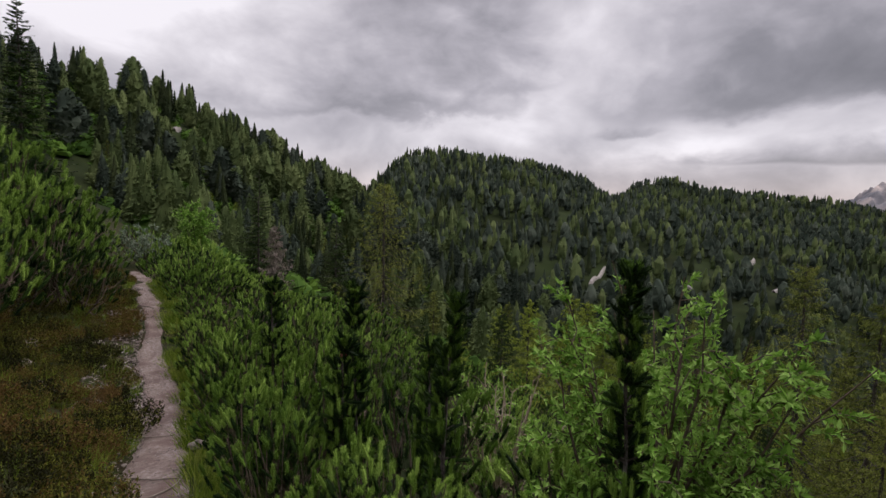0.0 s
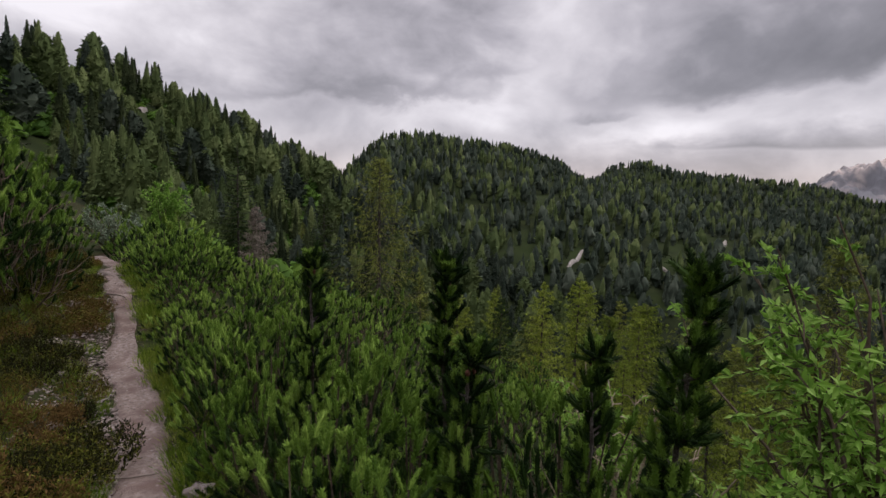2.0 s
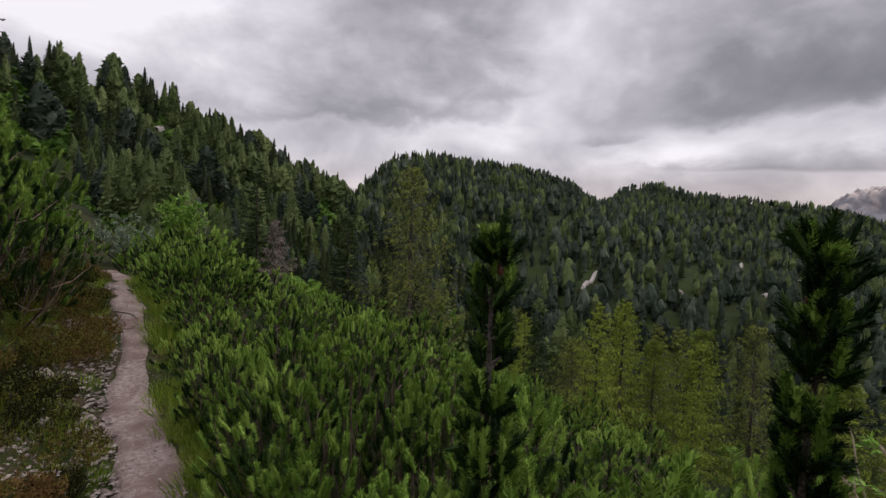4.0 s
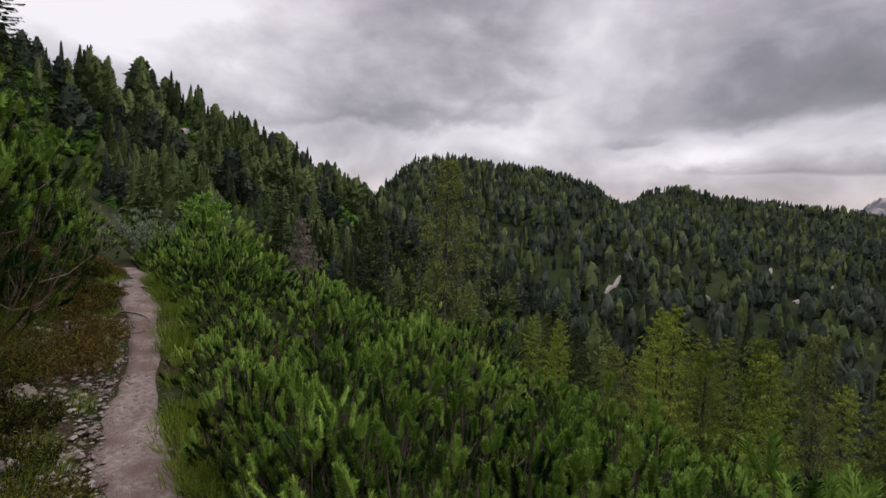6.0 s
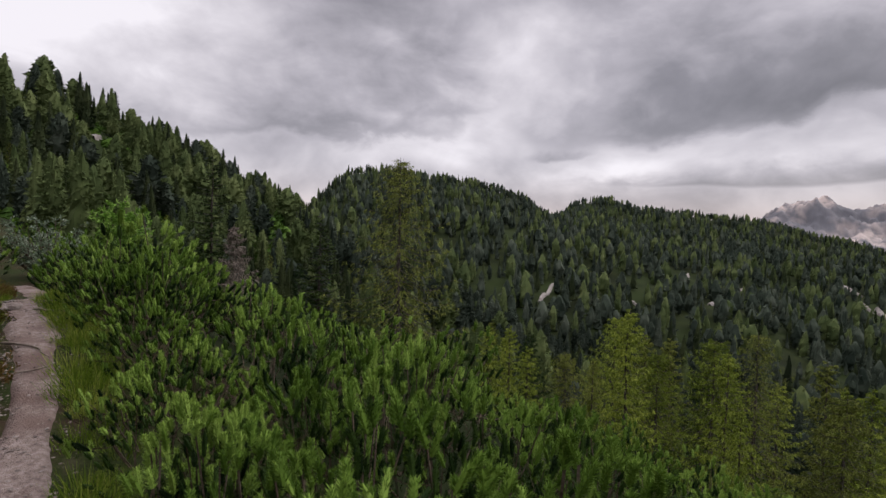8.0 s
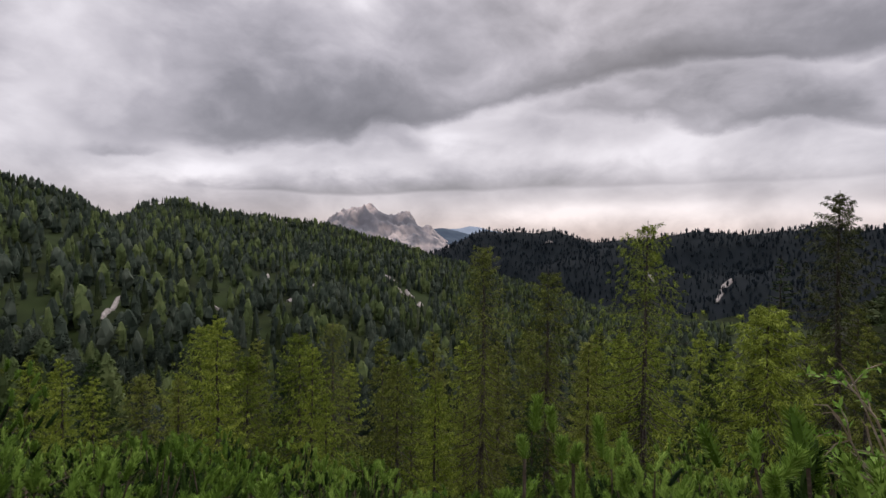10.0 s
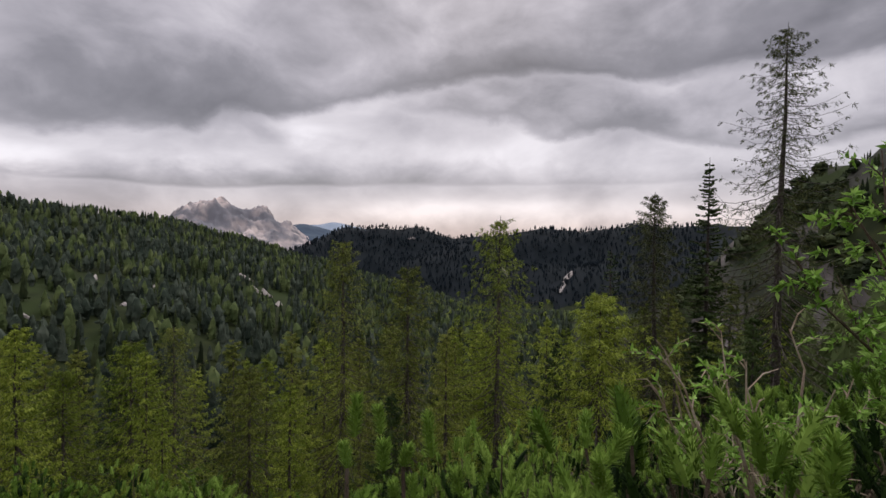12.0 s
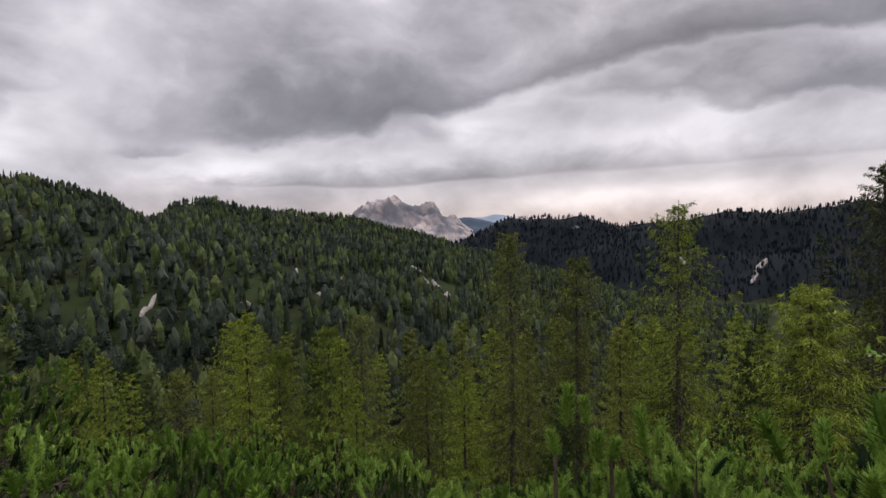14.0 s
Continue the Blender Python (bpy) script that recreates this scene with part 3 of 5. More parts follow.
def leader_pine(name, seed, height, needles, length, width, label, reach=1.0):
    """A young pine above the scrub: a bare leading stem with whorls of upswept brushes."""
    rs = np.random.RandomState(seed)
    ob = new(name)
    wood, fresh, shaded = Shape(), Shape(), Shape()
    k = np.linspace(0, 1, 8)
    bend = np.cumsum(rs.normal(size=(8, 2)) * 0.02, 0)
    stem = np.stack([bend[:, 0], bend[:, 1], -0.15 + (height + 0.15) * k], -1)
    wood.tube(stem, np.interp(k, [0, 1], [0.03, 0.007]), 6)
    at = lambda z: np.array([np.interp(z, stem[:, 2], stem[:, i]) for i in range(3)])
    z = 0.25 * height
    while z < height - 0.05:
        f = (z / height)
        for i in range(rs.randint(4, 7)):
            a = rs.uniform(0, 6.28)
            ln = (0.42 * (1 - f) * reach + 0.12) * rs.uniform(0.7, 1.1)
            o = at(z + rs.uniform(-0.03, 0.03))
            h = np.array([math.cos(a), math.sin(a), 0])
            tip = o + h * ln * 0.46 + np.array([0, 0, ln * 0.95])
            mid = o + h * ln * 0.42 + np.array([0, 0, ln * 0.22])
            wood.tube([o, mid, tip], [0.009, 0.007, 0.005], 4)
            brush(fresh, fresh, mid, tip, needles, length, width, rs)
            for _ in range(3):
                b0 = o * 0.4 + mid * 0.6 + rs.normal(size=3) * 0.02
                brush(shaded, shaded, b0, b0 + unit(h * 0.6 + rs.normal(size=3) * 0.4 + np.array([0, 0, 1.0])) * rs.uniform(0.10, 0.17), needles // 2, length, width, rs)
        z += rs.uniform(0.13, 0.2)
    brush(fresh, fresh, at(height - 0.28), at(height), int(needles * 1.8), length, width, rs)
    for i in range(4):
        a = rs.uniform(0, 6.28)
        b0 = at(height - 0.12)
        brush(fresh, fresh, b0, b0 + np.array([math.cos(a) * 0.07, math.sin(a) * 0.07, 0.12]), needles, length, width, rs)
    for i in range(3):
        a = rs.uniform(0, 6.28)
        c = at(height - 0.2) + np.array([math.cos(a), math.sin(a), 0]) * 0.035
        cone = Shape()
        cone.tube([c - [0, 0, 0.02], c - [0, 0, 0.008], c + [0, 0, 0.012], c + [0, 0, 0.024]], [0.004, 0.016, 0.014, 0.003], 7)
        part("cone", cone, M["cone"], ob, "small reddish-brown cone", smooth=True)
    part("stem", wood, M["bark"], ob)
    part("foliage", fresh, M["mugo"], ob, "fresh upright green needle brushes")
    # inner brushes, their colour darkened to stand for shade
    part("inner_foliage", shaded, M["mugo_shaded"], ob)
    return tagged(ob, label, "pine")


def larch_tree(name, seed, height, base_r, spread, branches, tufts, blade, mat, label, bare=0.12, droop=0.42, thin=1.0, trunk_mat="bark"):
    """Larch: tapering trunk, level limbs that dip and rise, hanging twigs set with tufts of soft needles."""
    rs = np.random.RandomState(seed)
    ob = new(name)
    trunk, crown = Shape(), Shape()
    k = np.linspace(0, 1, 10)
    bend = np.cumsum(rs.normal(size=(10, 2)) * 0.012 * height / 8, 0)
    stem = np.stack([bend[:, 0], bend[:, 1], -0.3 + (height + 0.3) * k], -1)
    trunk.tube(stem, base_r * (1 - k) ** 0.8 + 0.006, 8)
    for i in range(branches):
        f = ((i + rs.uniform(0, 1)) / branches) ** 0.85
        f = bare + (0.985 - bare) * f
        o = np.array([np.interp(f * height, stem[:, 2], stem[:, j]) for j in range(3)])
        ln = spread * ((1 - f) ** 0.66 * 0.97 + 0.03) * rs.uniform(0.55, 1.12) * (0.75 + 0.25 * min(1, f * 4)) * rs.choice([0.7, 1.0, 1.0, 1.1])
        a = i * 2.4 + rs.uniform(-0.5, 0.5)
        h = np.array([math.cos(a), math.sin(a), 0])
        q = np.linspace(0, 1, 5)
        dip = -droop * np.sin(q * 2.3) * ln * (1 - 0.5 * f) + 0.28 * f * q * ln
        pts = o + h * (q * ln)[:, None] + np.stack([0 * q, 0 * q, dip], -1) + rs.normal(size=(5, 3)) * 0.03 * ln * q[:, None]
        trunk.tube(pts, np.interp(q, [0, 1], [0.008 + base_r * 0.16 * (1 - f), 0.004]), 3)
        sd = np.cross(h, [0, 0, 1.0])
        twigs = max(4, int(11 * ln / spread))
        n = max(6, int(tufts / 9))
        for t in np.linspace(0.16, 1.0, twigs) + rs.uniform(-0.04, 0.04, twigs):
            for s in (-1, 1):
                tw = (0.25 * ln * (1.12 - t) + min(0.10, 0.2 * ln)) * rs.uniform(0.6, 1.15)
                p0 = np.array([np.interp(t, q, pts[:, j]) for j in range(3)])
                way = unit(sd * s * rs.uniform(0.5, 1.0) + h * 0.7 + np.array([0, 0, rs.uniform(-1.3, -0.1) * (1 - 0.35 * f)]))
                k2 = rs.uniform(0.0, 1.0, n)[:, None]
                p = p0 + way * tw * k2 + np.array([0, 0, -0.22 * tw]) * k2 ** 2 + rs.normal(size=(n, 3)) * 0.018
                crown.blades(p, rs.normal(size=(n, 3)) * 0.42 + way * 0.8 + np.array([0, 0, -0.3]), min(blade, 0.25 * ln + 0.05) * rs.uniform(0.6, 1.4, n), blade * 0.24 * thin, rs, leaf=True)
    part("trunk", trunk, M[trunk_mat], ob, smooth=True)
    part("crown", crown, M[mat], ob)
    return tagged(ob, label, "tree")


def spruce_tree(name, seed, height, base_r, spread, rings, per_ring, blade, label, mat="spruce", gappy=0.0):
    """Spruce: whorls of drooping boughs hung with dark sprays."""
    rs = np.random.RandomState(seed)
    ob = new(name)
    trunk, crown = Shape(), Shape()
    k = np.linspace(0, 1, 8)
    stem = np.stack([0 * k, 0 * k, -0.3 + (height + 0.3) * k], -1) + np.concatenate([rs.normal(size=(8, 2)) * 0.02, np.zeros((8, 1))], 1)
    trunk.tube(stem, base_r * (1 - k) ** 0.85 + 0.006, 7)
    for i in range(rings):
        f = 0.08 + 0.91 * (i / rings) ** 0.92
        for b in range(per_ring):
            if rs.uniform() < gappy:
                continue
            a = rs.uniform(0, 6.28)
            ln = spread * ((1 - f) ** 0.9 + 0.04) * rs.uniform(0.65, 1.1)
            h = np.array([math.cos(a), math.sin(a), 0])
            q = np.linspace(0, 1, 4)
            pts = np.array([0, 0, (f + rs.uniform(-0.5, 0.5) / rings) * height]) + h * (q * ln)[:, None] + np.stack([0 * q, 0 * q, (-0.35 * q + 0.22 * q ** 2) * ln + 0.35 * f * q * ln], -1)
            trunk.tube(pts, [0.014, 0.010, 0.007, 0.004], 3)
            n = max(10, int(60 * ln / spread) + 5)
            t = rs.uniform(0.1, 1, n)
            p = np.stack([np.interp(t, q, pts[:, j]) for j in range(3)], -1)
            sd = np.cross(h, [0, 0, 1.0])
            s = rs.choice([-1, 1], n)[:, None]
            crown.blades(p, h * 0.6 + sd * s * rs.uniform(0.4, 1.2, (n, 1)) + np.array([0, 0, -0.35]) + rs.normal(size=(n, 3)) * 0.2,
                         np.maximum(0.3 * ln * (1.1 - t), blade), blade * 0.55, rs, leaf=True)
    part("trunk", trunk, M["bark"], ob, smooth=True)
    part("crown", crown, M[mat], ob)
    return tagged(ob, label, "tree")


def broadleaf(name, seed, height, radius, stems, leaves, leaf, mat, label, category="shrub", upright=0.6, slim=0.36, bare=0.0, bark="twig"):
    """Many-stemmed broad-leaved shrub: forked stems, twigs, and folded leaves in sprays along them."""
    rs = np.random.RandomState(seed)
    ob = new(name)
    wood, crown = Shape(), Shape()
    twigs = []
    for i in range(stems):
        a = rs.uniform(0, 6.28)
        rr = radius * rs.uniform(0.2, 0.95)
        top = height * rs.uniform(0.6, 1.0) * (1 - 0.25 * (rr / radius) ** 2)
        k = np.linspace(0, 1, 7)
        pts = np.stack([np.cos(a) * rr * k ** 1.1, np.sin(a) * rr * k ** 1.1, -0.15 + (top + 0.15) * k ** 0.9], -1) + np.cumsum(rs.normal(size=(7, 3)) * 0.02 * height, 0) * k[:, None]
        wood.tube(pts, np.interp(k, [0, 1], [0.010 + 0.006 * height, 0.004]), 5)
        for _ in range(15):
            t = rs.uniform(0.25, 1)
            o = np.array([np.interp(t, k, pts[:, j]) for j in range(3)])
            w = unit(rs.normal(size=3) + np.array([math.cos(a), math.sin(a), upright]))
            e = o + w * rs.uniform(0.10, 0.26) * height * 0.5
            mid = (o + e) / 2 + np.array([0, 0, 0.02 * height])
            wood.tube([o, mid, e], [0.006, 0.005, 0.003], 3)
            twigs.append((o, mid, e))
    per = max(3, leaves // len(twigs))
    for o, mid, e in twigs:
        if rs.uniform() < bare:
            continue
        t = rs.uniform(0.15, 1.05, per)[:, None]
        p = o * (1 - t) ** 2 + 2 * mid * t * (1 - t) + e * t ** 2
        crown.blades(p, unit(e - o) * 0.6 + rs.normal(size=(per, 3)) * 0.75 + np.array([0, 0, 0.15]), leaf * rs.uniform(0.6, 1.2, per), leaf * slim, rs, leaf=True, level=1.6)
    part("wood", wood, M[bark], ob)
    part("foliage", crown, M[mat], ob)
    return tagged(ob, label, category)


def tuft(name, seed, radius, height, blades, width, mat, label, category="grass", flat=0.6):
    rs = np.random.RandomState(seed)
    ob = Shape()
    q = rs.uniform(0, 1, blades) ** 0.6
    a = rs.uniform(0, 6.28, blades)
    p = np.stack([np.cos(a) * q * radius, np.sin(a) * q * radius, np.full(blades, -0.02)], -1)
    way = np.stack([np.cos(a) * q * flat, np.sin(a) * q * flat, np.ones(blades)], -1) + rs.normal(size=(blades, 3)) * 0.25
    ob.blades(p, way, height * rs.uniform(0.5, 1.15, blades) * (1.1 - 0.4 * q), width, rs)
    return tagged(new(name, ob.mesh(name, M[mat])), label, category)


def heath(name, seed, radius, height, sprigs, label):
    """A low cushion of dwarf shrub: short wiry sprigs with small leaves."""
    rs = np.random.RandomState(seed)
    leaf = Shape()
    for i in range(sprigs):
        a, q = rs.uniform(0, 6.28), rs.uniform(0, 1) ** 0.5
        b = np.array([math.cos(a) * q * radius, math.sin(a) * q * radius, -0.03])
        hh = height * (1 - 0.6 * q ** 2) * rs.uniform(0.6, 1.1)
        e = b + np.array([math.cos(a) * q * 0.35, math.sin(a) * q * 0.35, 1.0]) * hh + rs.normal(size=3) * 0.02
        t = rs.uniform(0.3, 1.05, 12)[:, None]
        leaf.blades(b * (1 - t) + e * t, rs.normal(size=(12, 3)) * 0.8 + np.array([0, 0, 0.8]), rs.uniform(0.022, 0.045, 12), 0.011, rs, leaf=True)
    return tagged(new(name, leaf.mesh(name, M["heath"])), label, "shrub")


# ---- woods on the far slopes ----
def far_profile(kind, g):
    """Half width of a distant crown at each height, for a tree one unit high."""
    g = np.asarray(g, float)
    if kind == "bush":
        return 0.85 * np.sqrt(np.clip(1 - g * g, 0.03, 1))
    if kind == "round":      # stone pine: egg-shaped
        return 0.245 * np.clip(np.sin(np.pi * np.clip(0.16 + 0.84 * g, 0, 1) ** 1.25), 0.02, 1) ** 0.75
    if kind == "larch":
        return 0.225 * np.clip(1 - g, 0, 1) ** 0.62 * (0.7 + 0.3 * np.clip(g * 5, 0, 1)) + 0.008
    return 0.165 * np.clip(1 - g, 0, 1) ** 0.85 + 0.008


def far_template(seed, kind, fine):
    """One tree of the distant woods, one unit high: a lumpy crown with ragged tufts of boughs all over."""
    rs = np.random.RandomState(seed)
    rings, sides = (5 + 3 * fine, 6 + 3 * fine)
    levels = np.linspace(0.06 if kind != "bush" else 0.0, 0.93, rings)
    vs = []
    for g in levels:
        a = np.linspace(0, 6.283, sides, endpoint=False) + rs.uniform(0, 1)
        rr = far_profile(kind, g) * (0.78 if fine == 0 else 0.6) * rs.uniform(0.7, 1.25, sides)
        vs.append(np.stack([np.cos(a) * rr, np.sin(a) * rr, g + rs.normal(size=sides) * 0.03 * (2.0 if kind == "bush" else 1.0)], -1))
    v = np.concatenate(vs + [np.array([[0, 0, 1.0]])])
    i, j = np.meshgrid(np.arange(rings - 1), np.arange(sides), indexing="ij")
    j2 = (j + 1) % sides
    p, q, r, t = i * sides + j, i * sides + j2, (i + 1) * sides + j2, (i + 1) * sides + j
    f = np.concatenate([np.stack([p, q, r], -1).reshape(-1, 3), np.stack([p, r, t], -1).reshape(-1, 3)])
    top = (rings - 1) * sides
    cap = np.stack([top + np.arange(sides), top + (np.arange(sides) + 1) % sides, np.full(sides, rings * sides)], -1)
    s = Shape()
    s.add(v, np.concatenate([f, cap]))
    m = 20 + 240 * fine
    g = rs.uniform(0.03, 0.96, m)
    a = rs.uniform(0, 6.283, m)
    rad = far_profile(kind, g)
    h = np.stack([np.cos(a), np.sin(a), 0 * a], -1)
    dip = rs.uniform(-0.7, 0.2, m) if kind in ("larch", "spruce") else rs.uniform(-0.2, 0.9, m)
    big = (0.5 if fine == 0 else 0.32)
    s.blades(h * (rad * (0.66 - 0.1 * fine) * rs.uniform(0.7, 1.1, m))[:, None] + np.array([0, 0, 1.0]) * g[:, None], h * 0.7 + np.array([0, 0, 1.0]) * dip[:, None] + rs.normal(size=(m, 3)) * 0.35,
             (rad * rs.uniform(0.8, 1.2, m) + 0.02) * (big + 0.1), (rad + 0.03) * big * 0.75, rs, leaf=True, level=0.8)
    if kind != "bush":
        s.tube([[0, 0, -0.1], [0, 0, 0.5]], [0.018, 0.012], 3)
    return np.concatenate(s.v), np.concatenate(s.f)


def far_wood(name, spots, sizes, kinds, mat, tris, seed, label):
    """Many distant trees in one sheet of foliage."""
    rs = np.random.RandomState(seed)
    temps = [far_template(seed + i, k, tris) for i, k in enumerate(kinds)]
    vs, fs, n = [], [], 0
    which = rs.randint(0, len(temps), len(spots))
    turn, lean = rs.uniform(0, 6.28, len(spots)), rs.normal(size=(len(spots), 2)) * 0.03
    fat = rs.uniform(0.8, 1.3, len(spots))
    for i, (tv, tf) in enumerate(temps):
        m = which == i
        c, s = np.cos(turn[m])[:, None], np.sin(turn[m])[:, None]
        h, w = sizes[m][:, None], (sizes[m] * fat[m])[:, None]
        x = (tv[None, :, 0] * c - tv[None, :, 1] * s) * w + lean[m][:, :1] * tv[None, :, 2] * h + spots[m][:, :1]
        y = (tv[None, :, 0] * s + tv[None, :, 1] * c) * w + lean[m][:, 1:] * tv[None, :, 2] * h + spots[m][:, 1:2]
        z = tv[None, :, 2] * h + spots[m][:, 2:3]
        v = np.stack([x, y, z], -1).reshape(-1, 3)
        k = int(m.sum())
        f = (tf[None] + (np.arange(k) * len(tv))[:, None, None]).reshape(-1, 3) + n
        vs.append(v)
        fs.append(f)
        n += len(v)
    me = mesh_from(name, np.concatenate(vs), np.concatenate(fs), [M[mat]], smooth=False)
    return tagged(new(name, me), label, "woods", kind="stuff")


def scatter(az0, az1, r0, r1, spacing, seed):
    """Uneven places over a sector of the land."""
    rs = np.random.RandomState(seed)
    area = radians(az1 - az0) * (r1 ** 2 - r0 ** 2) / 2
    n = int(area / spacing ** 2)
    a = np.radians(rs.uniform(az0, az1, n))
    r = np.sqrt(rs.uniform(r0 ** 2, r1 ** 2, n))
    x, y = HOME[0] + r * np.sin(a), HOME[1] + r * np.cos(a)
    z, zone = heights(x, y)
    return np.stack([x, y, z], -1), zone, r, np.degrees(a), rs

# ---- distant woods ----
def view_limit(az):
    """How high the tops of trees close by may reach (as a slope from the eye) without hiding the ridges."""
    return np.interp(az, [-58, -36, -30, -20, -14, -7, 0, 8, 40, 75, 90, 112], [0.36, 0.27, 0.2, 0.1, 0.05, 0.0, -0.03, -0.10, -0.15, -0.16, -0.10, -0.02])


# bare stony runs and outcrops: azimuth, height angle, nearest distance, half width, length down the slope, lean
SCREES = [(18.9, -6.6, 150, 1.0, 30, 0.2), (32.9, -4.2, 150, 1.3, 9, 0.1), (35.2, -6.6, 150, 1.3, 6, 0.2), (27.6, -6.9, 150, 1.4, 9, -0.6), (46.0, -4.4, 150, 2.8, 12, -0.8),
          (48.3, -6.3, 150, 2.6, 11, -0.4), (47.2, -5.8, 150, 1.6, 9, -0.7), (49.4, -7.4, 150, 2.8, 10, 0.2), (37.8, -5.2, 150, 1.2, 5, 0.0), (-31.0, 0.9, 30, 0.5, 1.2, 0.0), (-29.6, 8.6, 80, 1.6, 4, 0.1),
          (-27.4, 8.2, 80, 1.0, 4, 0.3), (80.8, -5.4, 900, 6, 90, 0.12), (81.4, -4.3, 900, 9, 40, 0.3), (74.5, -4.0, 900, 6, 50, -0.3), (63.8, -0.4, 900, 12, 12, 0.0)]


def seen_at(az, el, least):
    """The distance at which the slope lies under a height angle from the resting place."""
    for r in np.arange(least, 1700, 2.0):
        z = ground_z(HOME[0] + r * math.sin(radians(az)), HOME[1] + r * math.cos(radians(az)))
        if math.degrees(math.atan2(z + 2 - HOME[2], r)) > el:
            return float(r)
    return least


SCREES = [(az, seen_at(az, el, least), half, length, lean) for az, el, least, half, length, lean in SCREES]


def near_scree(p):
    """Places on a stony run, or just in front of it."""
    hit = np.zeros(len(p), bool)
    for az, r, half, length, lean in SCREES:
        a = radians(az)
        dx, dy = p[:, 0] - HOME[0], p[:, 1] - HOME[1]
        t = dx * math.sin(a) + dy * math.cos(a) - r
        off = dx * math.cos(a) - dy * math.sin(a) - lean * np.clip(t, -0.5 * length, 0.5 * length)
        hit |= (np.abs(off) < half * 1.2 + 1.4) & (t < 0.55 * length) & (t > -0.5 * length - min(14.0, 0.08 * r))
    return hit


def build_screes():
    """Pale runs of stones laid over the slope, ragged at the edge."""
    for k, (az, r, half, length, lean) in enumerate(SCREES):
        n, m = 26, 9
        t, w = np.linspace(-0.5, 0.5, n)[:, None], np.linspace(-1, 1, m)[None]
        wid = half * (0.35 + 0.65 * np.cos(t * 2.6)) * (1 + 0.45 * fbm(t * 9 + k, t * 0 + k, 1.0, 3, 60 + k))
        a = radians(az)
        rr = r + t * length + 0 * w
        off = wid * w * (1 + 0.3 * fbm(t * 12 + 5 * w, 3 * w + 0 * t + k, 1.0, 2, 90 + k)) + lean * t * length
        X, Y = HOME[0] + rr * math.sin(a) + off * math.cos(a), HOME[1] + rr * math.cos(a) - off * math.sin(a)
        lift = 0.35 + 0.0022 * r
        Z = heights(X, Y)[0] + lift * (1 - 1.6 * np.abs(w) ** 3) + 0.25 * lift * fbm(X, Y, half * 0.8, 3, 61)
        i, j = np.meshgrid(np.arange(n - 1), np.arange(m - 1), indexing="ij")
        q = np.stack([i * m + j, i * m + j + 1, (i + 1) * m + j + 1, (i + 1) * m + j], -1).reshape(-1, 4)[:, ::-1]
        me = mesh_from("scree", np.stack([X, Y, Z], -1).reshape(-1, 3), q, [M["scree"]], smooth=False)
        tagged(new("scree", me), "pale limestone scree breaking through the woods", "scree", kind="structure")


build_screes()


